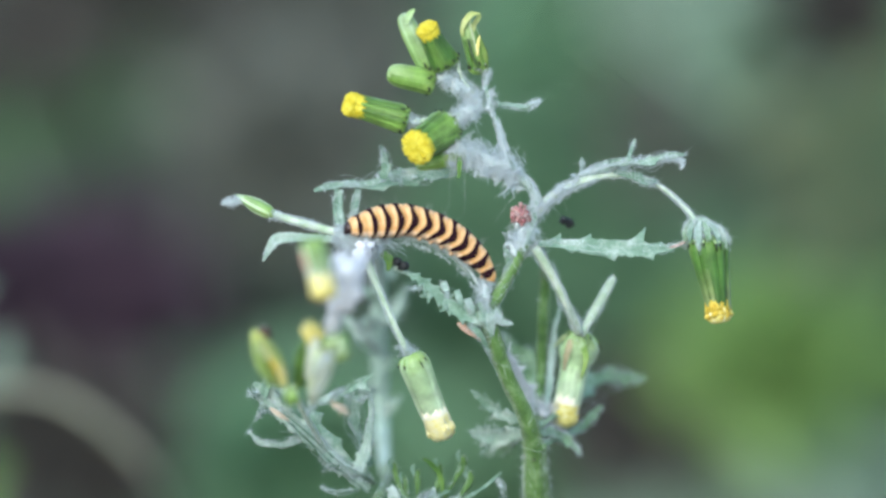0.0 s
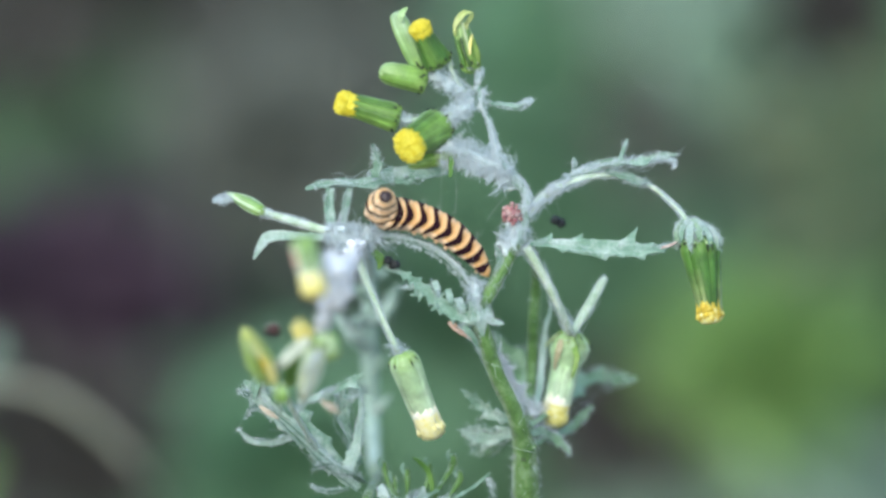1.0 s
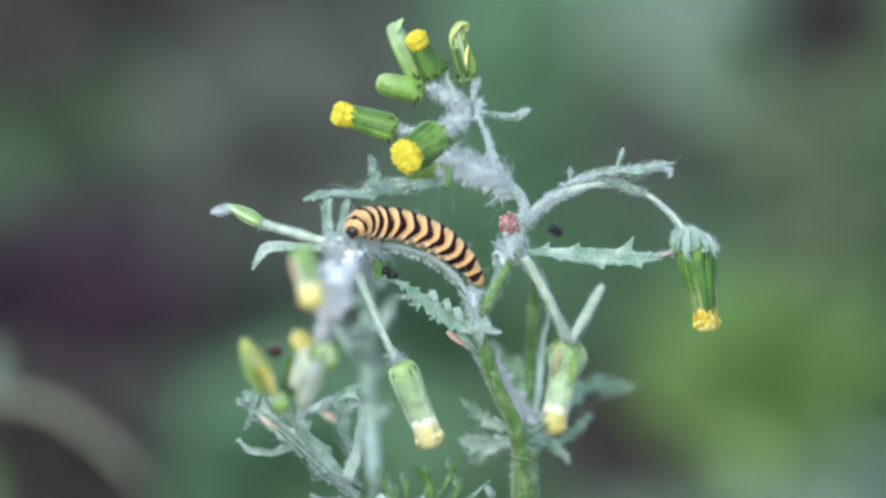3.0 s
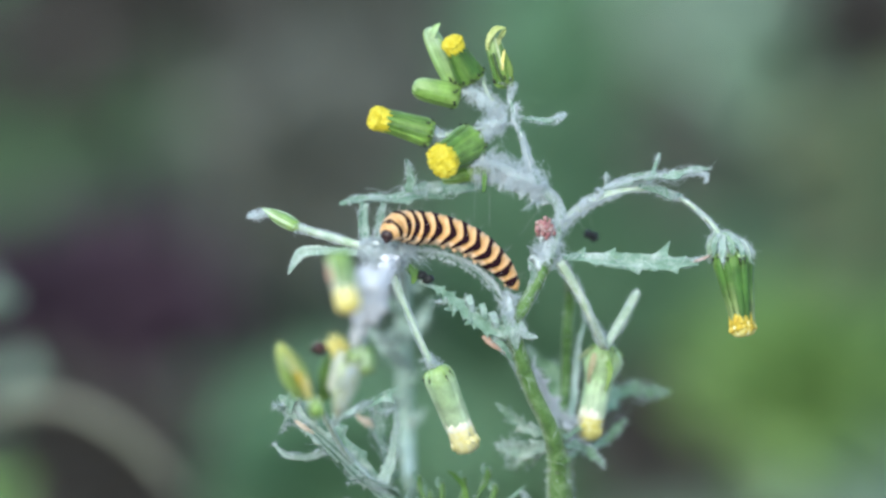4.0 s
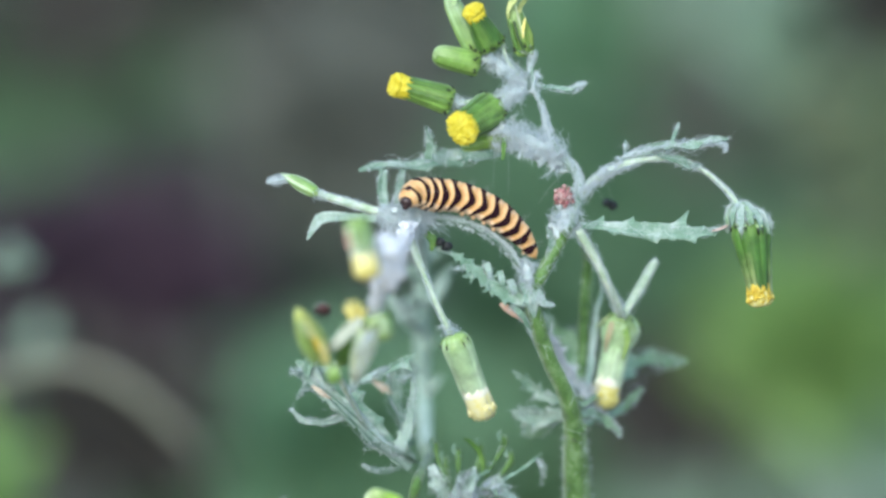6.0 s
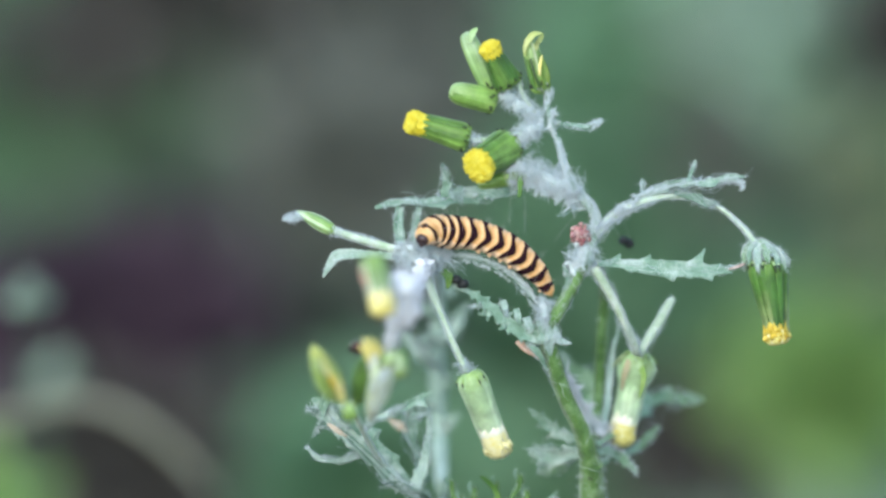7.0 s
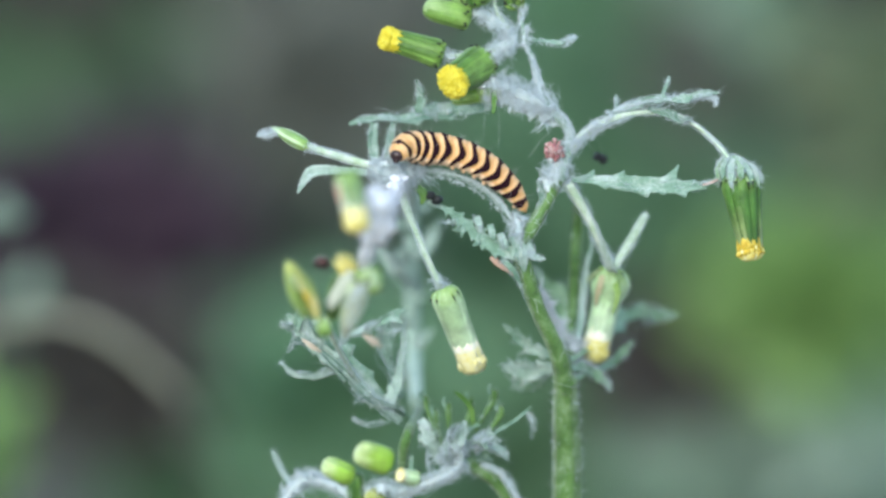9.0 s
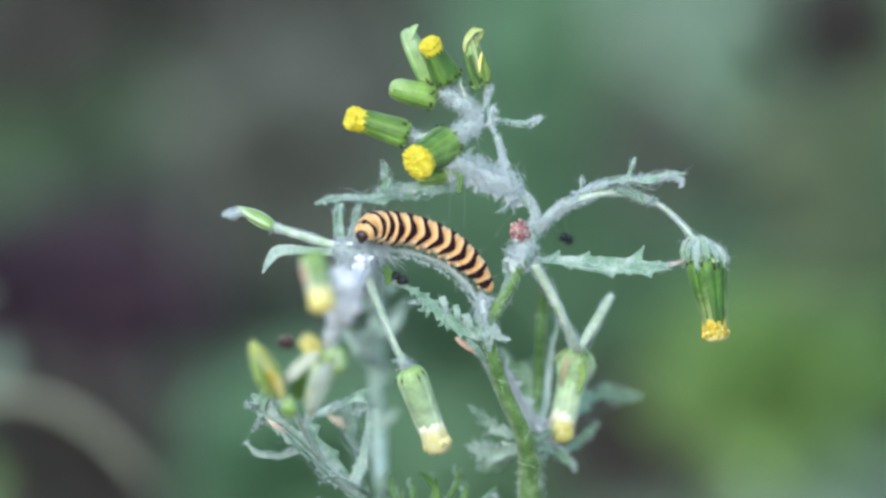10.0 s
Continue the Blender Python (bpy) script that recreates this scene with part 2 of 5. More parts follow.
ORANGE = material("orange_skin", [(0.58, 0.285, 0.085), (0.72, 0.4, 0.145), (0.8, 0.52, 0.26)], 0.45, 700, 0.35, 6, 0.15)
FLANK = material("pale_orange_skin", [(0.72, 0.42, 0.2), (0.84, 0.56, 0.32), (0.88, 0.68, 0.48)], 0.5, 700, 0.35, 6, 0.15)
BRACTMID = material("mid_green_bract", [(0.17, 0.31, 0.05), (0.25, 0.41, 0.085), (0.36, 0.52, 0.16)], 0.55, 350, 0.3, 9, 0.1, through_light=0.06, object_tone=0.13)
FRESH = bract_material("fresh_bract", (0.27, 0.42, 0.1), (0.17, 0.31, 0.055), (0.13, 0.25, 0.035))
FRESHDIM = bract_material("fresh_bract_dark", (0.2, 0.34, 0.07), (0.11, 0.225, 0.035), (0.085, 0.18, 0.024))
DEEP = bract_material("deep_green_bract", (0.17, 0.3, 0.05), (0.06, 0.155, 0.02), (0.04, 0.11, 0.012))
BUDGREEN = bract_material("bud_bract", (0.19, 0.34, 0.05), (0.22, 0.375, 0.075), (0.36, 0.51, 0.2))
LUSH = bract_material("lush_bud_bract", (0.26, 0.47, 0.03), (0.3, 0.5, 0.06), (0.6, 0.7, 0.36))
SLIM = bract_material("slim_bud_bract", (0.27, 0.43, 0.085), (0.24, 0.39, 0.13), (0.42, 0.56, 0.32))
HANGING = bract_material("hanging_bract", (0.36, 0.52, 0.18), (0.54, 0.7, 0.42), (0.64, 0.77, 0.54))
HANGINGDIM = bract_material("hanging_bract_greener", (0.32, 0.48, 0.15), (0.46, 0.64, 0.34), (0.58, 0.72, 0.46))
STRIPED = bract_material("striped_bract", (0.17, 0.31, 0.035), (0.065, 0.165, 0.018), (0.3, 0.38, 0.14))
STRIPEDLIGHT = bract_material("striped_bract_light", (0.2, 0.35, 0.05), (0.1, 0.22, 0.033), (0.5, 0.55, 0.32))
STRAWBRACT = bract_material("straw_bract", (0.15, 0.25, 0.035), (0.25, 0.34, 0.085), (0.42, 0.45, 0.12))
WANBRACT = bract_material("wan_bract", (0.42, 0.52, 0.27), (0.56, 0.64, 0.44), (0.62, 0.67, 0.46))
BLACK = material("black_skin", [(0.011, 0.002, 0.005), (0.018, 0.004, 0.008), (0.032, 0.009, 0.013)], 0.85, 900, 0.3, 5)
BLACK.node_tree.nodes["Principled BSDF"].inputs["Specular IOR Level"].default_value = 0.15
HEADM = material("dark_head", [(0.02, 0.009, 0.01), (0.045, 0.02, 0.018)], 0.3, 900, 0.3, 5)
HAIR = material("pale_hair", [(0.6, 0.6, 0.58), (0.7, 0.7, 0.68)], 0.5, 900, 0)
PINK = material("pink_bud", [(0.3, 0.09, 0.1), (0.42, 0.2, 0.19), (0.62, 0.48, 0.44)], 0.6, 1500, 0.4, 4, random_tone=0.3)
RUST = material("rusty_withered_leaf", [(0.58, 0.31, 0.21), (0.66, 0.43, 0.32), (0.7, 0.55, 0.45)], 0.7, 500, 0.4, 5)
BROWN = material("brown_shell", [(0.035, 0.013, 0.012), (0.065, 0.024, 0.02), (0.1, 0.042, 0.03)], 0.3, 1200, 0.2, 4)
DROPPING = material("black_dropping", [(0.006, 0.008, 0.008), (0.015, 0.018, 0.018)], 0.6, 1500, 0.6, 4)
SILK = material("spider_silk", [(0.6, 0.62, 0.62), (0.7, 0.72, 0.72)], 0.4, 900, 0)
SOIL = material("dark_soil", [(0.055, 0.044, 0.05), (0.083, 0.07, 0.074), (0.12, 0.1, 0.1)], 0.95, 14, 0.8, 9)
GREENWEED = material("weed_green", [(0.108, 0.22, 0.113), (0.157, 0.287, 0.152), (0.196, 0.347, 0.193)], 0.6, 30, 0.3, 6, through_light=0.25, random_tone=0.3)
MIDWEED = material("weed_mid_green", [(0.137, 0.279, 0.148), (0.196, 0.357, 0.198), (0.245, 0.424, 0.247)], 0.6, 30, 0.3, 6, through_light=0.25, random_tone=0.3)
PALEWEED = material("weed_pale", [(0.23, 0.34, 0.24), (0.3, 0.41, 0.31), (0.39, 0.49, 0.4)], 0.6, 30, 0.3, 6, through_light=0.25, random_tone=0.25)
BRIGHTWEED = material("weed_bright", [(0.185, 0.32, 0.09), (0.245, 0.4, 0.12), (0.31, 0.47, 0.165)], 0.6, 30, 0.3, 6, through_light=0.3, random_tone=0.25)
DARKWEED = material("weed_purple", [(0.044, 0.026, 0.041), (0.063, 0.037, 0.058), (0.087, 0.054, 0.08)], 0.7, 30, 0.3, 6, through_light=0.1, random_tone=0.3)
BROWNWEED = material("weed_brown", [(0.112, 0.121, 0.099), (0.145, 0.157, 0.129), (0.181, 0.194, 0.161)], 0.8, 30, 0.3, 6, through_light=0.1, random_tone=0.3)
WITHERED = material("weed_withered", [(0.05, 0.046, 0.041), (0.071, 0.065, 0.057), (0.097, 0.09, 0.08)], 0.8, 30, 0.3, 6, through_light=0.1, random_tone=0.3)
DRYWEED = material("weed_dry", [(0.15, 0.19, 0.1), (0.2, 0.245, 0.13), (0.26, 0.3, 0.17)], 0.7, 30, 0.3, 6, through_light=0.2, random_tone=0.3)
STRAW = material("dry_straw", [(0.2, 0.21, 0.15), (0.26, 0.265, 0.19), (0.33, 0.31, 0.22)], 0.7, 60, 0.3, 6)


# ---- mesh helpers ----
def part(name, bm, mats, parent=None, label="", smooth=True):
    me = bpy.data.meshes.new(name)
    bm.normal_update()
    for f in bm.faces:
        f.smooth = smooth
    bm.to_mesh(me)
    bm.free()
    for m in (mats if isinstance(mats, (list, tuple)) else [mats]):
        me.materials.append(m)
    ob = new(name, me)
    if parent is not None:
        ob.parent = parent
        ob.matrix_parent_inverse = parent_space(parent).inverted()
    if label:
        ob["label"] = label
    return ob


def parent_space(ob):
    m = ob.matrix_basis.copy()
    while ob.parent is not None:
        m = ob.parent.matrix_basis @ ob.matrix_parent_inverse @ m
        ob = ob.parent
    return m


def smooth_line(points, steps):
    """A Catmull-Rom line through tuples of any length, so many steps a span."""
    a = [np.array(p, float) for p in points]
    a = [2 * a[0] - a[1]] + a + [2 * a[-1] - a[-2]]
    out = []
    for i in range(1, len(a) - 2):
        for j in range(steps):
            t = j / steps
            out.append(0.5 * (2 * a[i] + (a[i + 1] - a[i - 1]) * t + (2 * a[i - 1] - 5 * a[i] + 4 * a[i + 1] - a[i + 2]) * t * t
                              + (3 * a[i] - 3 * a[i + 1] + a[i + 2] - a[i - 1]) * t ** 3))
    out.append(a[-2])
    return out


def rings(bm, centres, radii, sides, wobble=0.0, ridges=0, closed=True, mat=0, rng=random):
    """A tube round world points; radii in metres."""
    prev, side, made = None, None, []
    for i, c in enumerate(centres):
        d = (centres[min(i + 1, len(centres) - 1)] - centres[max(i - 1, 0)])
        if d.length < 1e-12:
            d = prev if prev is not None else Vector((0, 0, 1))
        d = d.normalized()
        if side is None:
            side = d.orthogonal().normalized()
        side = (side - d * side.dot(d))
        side = side.normalized() if side.length > 1e-9 else d.orthogonal().normalized()
        up = d.cross(side)
        prev = d
        ring = []
        for k in range(sides):
            a = 2 * math.pi * k / sides
            r = radii[i] * (1 + wobble * (rng.random() - 0.5) + (0.12 * math.cos(a * ridges) if ridges else 0))
            ring.append(bm.verts.new(c + side * (math.cos(a) * r) + up * (math.sin(a) * r)))
        made.append(ring)
    for a, b in zip(made, made[1:]):
        for k in range(sides):
            f = bm.faces.new((a[k], a[(k + 1) % sides], b[(k + 1) % sides], b[k]))
            f.material_index = mat
    if closed:
        for ring, flip in ((made[0], True), (made[-1], False)):
            f = bm.faces.new(ring[::-1] if flip else ring)
            f.material_index = mat
    return made


def tube(bm, pts, sides=10, steps=8, wobble=0.06, ridges=0, mat=0):
    """pts: (u, v, w, r) on the grid."""
    line = smooth_line(pts, steps)
    rings(bm, [at(*p[:3]) for p in line], [max(0.4, p[3]) * CELL for p in line], sides, wobble, ridges, True, mat)


def fuzz(bm, pts, count, length, thick=0.42, seed=1, spread=1.0, mat=0, lie=1.0, tuft=10):
    """Fine curled hairs in tufts off a line (u, v, w, r) on the grid; lie: how far they run along it."""
    rg = random.Random(seed)
    line = smooth_line(pts, 10)
    for _ in range(max(1, count // tuft)):
        i = rg.randrange(len(line) - 1)
        p = line[i] + (line[i + 1] - line[i]) * rg.random()
        t = (line[i + 1] - line[i])[:3]
        t = t / (np.linalg.norm(t) + 1e-9)
        a0 = np.array([rg.gauss(0, 1) for _ in range(3)])
        a0 -= t * (a0 @ t)
        a0 /= np.linalg.norm(a0) + 1e-9
        sweep = rg.uniform(-1, 1) * lie
        for _ in range(tuft):
            a = a0 + np.array([rg.gauss(0, 0.45) for _ in range(3)])
            a /= np.linalg.norm(a) + 1e-9
            root = p[:3] + a * p[3] * 0.85 * spread + t * rg.gauss(0, 0.5) * p[3]
            d = a * rg.uniform(0.15, 0.9) + t * (sweep + rg.gauss(0, 0.5)) + np.array([rg.gauss(0, 0.35) for _ in range(3)])
            d /= np.linalg.norm(d) + 1e-9
            bend = np.array([rg.gauss(0, 0.7) for _ in range(3)])
            ln = length * rg.uniform(0.35, 1.25)
            c = [at(*(root + d * ln * s + bend * ln * s * s * 0.7)) for s in (0, 0.33, 0.66, 1)]
            rings(bm, c, [thick * CELL, thick * CELL, thick * 0.8 * CELL, thick * 0.35 * CELL], 3, 0, 0, False, mat)


def web(bm, pts, count, thick=0.32, seed=1, loose=1.25, mat=0):
    """Fine threads that wander round and along a line, felted together."""
    rg = random.Random(seed)
    line = smooth_line(pts, 10)
    n = len(line) - 1
    axes = []
    for i in range(n + 1):
        d = (line[min(i + 1, n)] - line[max(i - 1, 0)])[:3]
        d /= np.linalg.norm(d) + 1e-9
        e = np.cross(d, [0.3, 0.2, 1.0])
        e /= np.linalg.norm(e) + 1e-9
        axes.append((e, np.cross(d, e)))
    for _ in range(count):
        x = rg.uniform(0, n)
        a = rg.uniform(0, 6.28)
        da, dx = rg.gauss(0, 0.35), rg.gauss(0, 1.8)
        far = rg.uniform(0.85, loose)
        c = []
        for _ in range(6):
            if x < 0 or x > n:
                break
            i = int(round(x))
            p, (e, f) = line[i], axes[i]
            r = p[3] * far * (1 + 0.1 * rg.gauss(0, 1)) + 1.0
            c.append(at(*(p[:3] + e * (math.cos(a) * r) + f * (math.sin(a) * r) + np.array([rg.gauss(0, 0.6) for _ in range(3)]))))
            a += da + rg.gauss(0, 0.25)
            x += dx
            far *= rg.uniform(0.85, 1.25)
        if len(c) > 2:
            rings(bm, c, [thick * CELL] * (len(c) - 1) + [thick * 0.4 * CELL], 3, 0, 0, False, mat)


def woolly(bm, pts, seed=1, puff=1.15, mat=0, sides=12):
    """A lumpy felted sleeve round a line."""
    line = smooth_line(pts, 8)
    cs, rs = [], []
    for i, p in enumerate(line):
        n = noise.noise(Vector((seed * 7.3, i * 0.55, 1.7)))
        cs.append(at(*p[:3]) + Vector((noise.noise(Vector((i * 0.4, seed, 0))), 0, noise.noise(Vector((i * 0.4, 5, seed))))) * p[3] * 0.25 * CELL)
        rs.append(p[3] * puff * (1 + 0.5 * n) * CELL)
    rings(bm, cs, rs, sides, 0.4, 0, True, mat, random.Random(seed))


def blade(bm, pts, turn=0.0, lobes=0, depth=0.5, fold=0.25, thick=1.6, sweep=0.9, steps=14, seed=0, curl=0.0, mat=0, teeth=()):
    """A leaf on a midline (u, v, w, half width). turn: degrees by which its face turns from the lens about the midline. lobes: teeth a side.
    teeth: single pointed ones, (place along it 0 to 1, side -1 or 1, length, half breadth along it)."""
    rg = random.Random(seed)
    if teeth:
        steps = max(steps, 120 // (len(pts) - 1))
    line = smooth_line(pts, steps)
    n = len(line)
    phase = [rg.uniform(0, 1) for _ in range(2)]
    rows_top, rows_low = [], []
    for i, p in enumerate(line):
        d = (line[min(i + 1, n - 1)] - line[max(i - 1, 0)])[:3]
        d = d / (np.linalg.norm(d) + 1e-9)
        ca, sa = math.cos(radians(turn)), math.sin(radians(turn))
        perp = np.cross(d, np.array([0, 0, 1.0]))
        perp /= np.linalg.norm(perp) + 1e-9
        deep = np.cross(perp, d)
        side = perp * ca + deep * sa
        face = np.cross(side, d)
        s = i / (n - 1)
        row = []
        for k in (-1, -0.5, 0, 0.5, 1):
            h = p[3]
            push = 0.0
            if lobes:
                along = s * lobes + phase[0 if k < 0 else 1] + 0.55 * noise.noise(Vector((s * lobes * 0.8, seed * 2.3, k)))
                x = along % 1
                saw = x ** 1.6 if x < 0.78 else max(0.0, (1 - x) / 0.22)
                jit = 0.75 + 0.55 * noise.noise(Vector((seed * 3.1 + (5 if k < 0 else 0), math.floor(along) * 1.7, 0.3)))
                if abs(k) > 0.9:
                    push = saw * sweep * p[3] * jit
                    h = p[3] * ((1 - depth) + depth * 1.5 * saw * jit)
                else:
                    h = p[3] * (1 - depth * 0.45)
            spike = 0.0
            for s0, sd, far, wide in teeth:
                if sd * k > 0:
                    x = (s - s0) / wide
                    x = 1 - abs(x) * (0.75 if x < 0 else 1.6)
                    if x > 0:
                        spike += far * x ** 1.5
            if abs(k) > 0.9:
                h *= 1 + (0.12 if teeth else 0.32) * noise.noise(Vector((s * n * 0.45, seed * 1.3 + k, 2.0)))
            lift = (abs(k) ** 1.5) * fold * p[3] + curl * p[3] * k * k * math.sin(s * 9 + seed + k)
            reach = spike * (abs(k) if abs(k) > 0.9 else 0.25)
            q = p[:3] + side * (k * h + (reach if k > 0 else -reach)) + d * (push * 0.5 + reach * 0.45) - face * lift
            row.append((q, face))
        rows_top.append([bm.verts.new(at(*(q + f * thick * 0.5))) for q, f in row])
        rows_low.append([bm.verts.new(at(*(q - f * thick * 0.5))) for q, f in row])
    faces = []
    for rows_, flip in ((rows_top, False), (rows_low, True)):
        for a, b in zip(rows_, rows_[1:]):
            for k in range(4):
                q = (a[k], a[k + 1], b[k + 1], b[k])
                faces.append(bm.faces.new(q[::-1] if flip else q))
    for k0 in (0, 4):
        for i in range(n - 1):
            q = (rows_top[i][k0], rows_top[i + 1][k0], rows_low[i + 1][k0], rows_low[i][k0])
            faces.append(bm.faces.new(q if k0 == 0 else q[::-1]))
    for i in (0, n - 1):
        for k in range(4):
            faces.append(bm.faces.new((rows_top[i][k], rows_top[i][k + 1], rows_low[i][k + 1], rows_low[i][k])))
    for f in faces:
        f.material_index = mat


def blob(bm, c, radii, seed=0, rough=0.15, sub=2, mat=0, freq=2.0):
    """A lumpy ball at a world point, radii in metres."""
    made = bmesh.ops.create_icosphere(bm, subdivisions=sub, radius=1.0)["verts"]
    for v in made:
        d = v.co.copy()
        f = 1 + rough * noise.noise(d * freq + Vector((seed, seed * 0.7, 0)))
        v.co = Vector((d.x * radii[0], d.y * radii[1], d.z * radii[2])) * f + c
    for f in {f for v in made for f in v.link_faces}:
        f.material_index = mat


# ---- ground and distance ----
def build_ground():
    bm = bmesh.new()
    n = 60
    span = [(-1 + 2 * i / n) for i in range(n + 1)]
    grid = []
    for a in span:
        row = []
        for b in span:
            x, y = 40 * a * abs(a) ** 1.5, 40 * b * abs(b) ** 1.5
            z = 0.02 * noise.noise(Vector((x * 3, y * 3, 0))) if abs(x) < 8 and abs(y) < 8 else 0
            row.append(bm.verts.new((x, y + 0.3, z - 0.01)))
        grid.append(row)
    for i in range(n):
        for j in range(n):
            bm.faces.new((grid[i][j], grid[i + 1][j], grid[i + 1][j + 1], grid[i][j + 1]))
    ob = part("ground", bm, SOIL)
    tagged(ob, "dark purplish bare soil between the weeds", "ground", kind="structure")


def weed_clump(name, u, v, depth, wide, high, count, leaf, mat, label, seed, droop=0.3):
    """A leafy weed rooted on the ground that fills an ellipse round a grid spot far behind the plant."""
    rg = random.Random(seed)
    c = at(u, v, depth / CELL)
    k = (FAR + depth) / FAR * CELL
    a, b = wide * k, high * k
    root = Vector((c.x, c.y, 0))
    thing = new(name)
    thing.matrix_basis = Matrix.Translation(root)
    leaves = bmesh.new()
    for i in range(4):
        bm = bmesh.new()
        e = c + Vector((rg.uniform(-0.7, 0.7) * a, rg.uniform(-0.3, 0.3) * a, rg.uniform(-0.6, 0.8) * b))
        m = (root + e) / 2 + Vector((rg.uniform(-0.2, 0.2) * a, 0, 0.05 * b))
        f = root + Vector((rg.uniform(-0.01, 0.01), rg.uniform(-0.01, 0.01), -0.02))
        pts = smooth_line([tuple(f), tuple(m), tuple(e)], 6)
        rings(bm, [Vector(p) for p in pts], [leaf * (0.03 - 0.014 * j / len(pts)) for j in range(len(pts))], 6)
        part("stem", bm, BROWNWEED if mat is DARKWEED else GREENWEED, thing)
    for i in range(count):
        while True:
            q = Vector((rg.uniform(-1, 1), rg.uniform(-1, 1), rg.uniform(-1, 1)))
            if q.length < 1:
                break
        p = c + Vector((q.x * a, q.y * min(a, b) * 0.8, q.z * b))
        if p.z < 0.01:
            p.z = 0.01 + 0.02 * rg.random()
        d = Vector((rg.gauss(0, 1), rg.gauss(0, 0.8), rg.gauss(droop, 0.6))).normalized()
        s = d.cross(Vector((rg.gauss(0, 0.5), rg.gauss(-0.8, 0.4), rg.gauss(0.6, 0.4)))).normalized()
        nn = d.cross(s)
        ln, wd = leaf * rg.uniform(0.6, 1.3), leaf * rg.uniform(0.22, 0.36)
        row = []
        for t, h in ((0, 0.12), (0.3, 0.85), (0.65, 0.8), (1, 0.05)):
            m = p + d * (ln * t) - nn * (ln * 0.25 * t * t)
            row.append((leaves.verts.new(m - s * wd * h + nn * wd * 0.15), leaves.verts.new(m), leaves.verts.new(m + s * wd * h + nn * wd * 0.15)))
        for x, y in zip(row, row[1:]):
            leaves.faces.new((x[0], x[1], y[1], y[0]))
            leaves.faces.new((x[1], x[2], y[2], y[1]))
    lv = part("foliage", leaves, mat, thing)
    lv["kind"] = "stuff"
    tagged(thing, label, "weed", "weeds behind the plant")
    return thing


def build_backdrop_weeds():
    w = weed_clump
    # a bank of foliage at the back
    w("hedge_bush", 190, 190, 1.25, 400, 240, 1350, 0.03, GREENWEED, "dark green leafy bush far behind, out of focus", 11)
    w("hedge_bush", 1080, 330, 1.3, 330, 420, 3800, 0.03, GREENWEED, "mid green leafy bush far behind, out of focus", 12)
    w("hedge_bush", 1070, 290, 1.05, 150, 210, 900, 0.025, MIDWEED, "grey-green leafy bush far behind, out of focus", 50)
    w("hedge_bush", 1600, 320, 1.35, 330, 430, 2400, 0.03, GREENWEED, "dark green leafy bush far behind, out of focus", 13)
    w("hedge_bush", 610, 130, 1.12, 150, 290, 1500, 0.025, BROWNWEED, "brownish withered bush far behind, out of focus", 14)
    w("hedge_bush", 735, 800, 0.95, 325, 230, 2150, 0.03, GREENWEED, "green leafy weed on dark soil, out of focus", 15)
    w("hedge_bush", 575, 330, 1.05, 110, 130, 620, 0.025, BROWNWEED, "brownish withered bush far behind, out of focus", 46)
    w("hedge_bush", 530, 620, 0.88, 90, 110, 240, 0.022, BROWNWEED, "brownish withered weed far behind, out of focus", 47)
    w("hedge_bush", 560, 350, 0.82, 100, 95, 420, 0.02, BROWNWEED, "brownish withered weed far behind, out of focus", 49)
    w("hedge_bush", 1390, 340, 1.1, 110, 120, 230, 0.03, BROWNWEED, "brown withered weed far behind, out of focus", 16)
    w("hedge_bush", 1000, 660, 1.0, 300, 230, 1800, 0.03, GREENWEED, "green leafy weed on dark soil, out of focus", 17)
    # nearer patches
    w("pale_weed", 1400, 150, 0.62, 75, 45, 210, 0.014, PALEWEED, "pale grey-green leafy weed, out of focus", 36)
    w("pale_weed", 1300, 55, 0.8, 100, 40, 200, 0.018, PALEWEED, "pale grey-green leafy weed, out of focus", 22)
    w("pale_weed", 1120, 90, 0.9, 130, 60, 170, 0.02, MIDWEED, "grey-green leafy weed, out of focus", 37)
    w("dark_weed", 1552, 90, 0.6, 36, 60, 110, 0.014, WITHERED, "dark brown leaf clump far behind, out of focus", 34)
    w("dry_weed", 1515, 235, 0.75, 50, 55, 120, 0.016, DRYWEED, "pale yellowish withered weed, out of focus", 38)
    w("dry_weed", 1550, 430, 0.75, 34, 110, 90, 0.016, DRYWEED, "pale yellowish withered weed, out of focus", 39)
    w("dark_weed", 1285, 300, 0.85, 90, 75, 190, 0.018, BROWNWEED, "brown withered weed far behind, out of focus", 40)
    w("dark_weed", 270, 0, 0.9, 160, 60, 190, 0.02, WITHERED, "dark brown leaf clump far behind, out of focus", 33)
    # sparse dark leaves, added only to darken the bush at the upper left
    w("dark_weed", 170, 140, 1.05, 260, 130, 60, 0.024, WITHERED, "dark brown leaf clump far behind, out of focus", 51)
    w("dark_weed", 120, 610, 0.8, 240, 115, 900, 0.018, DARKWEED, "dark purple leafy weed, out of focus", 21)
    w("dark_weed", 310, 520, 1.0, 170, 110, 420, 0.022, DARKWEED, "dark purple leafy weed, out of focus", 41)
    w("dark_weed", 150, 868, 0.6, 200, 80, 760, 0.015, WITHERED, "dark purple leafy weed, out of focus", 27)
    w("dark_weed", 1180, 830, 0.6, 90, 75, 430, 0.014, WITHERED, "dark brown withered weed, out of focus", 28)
    w("bright_weed", 1405, 735, 0.6, 95, 85, 520, 0.018, BRIGHTWEED, "bright yellow-green leafy weed, out of focus", 23)
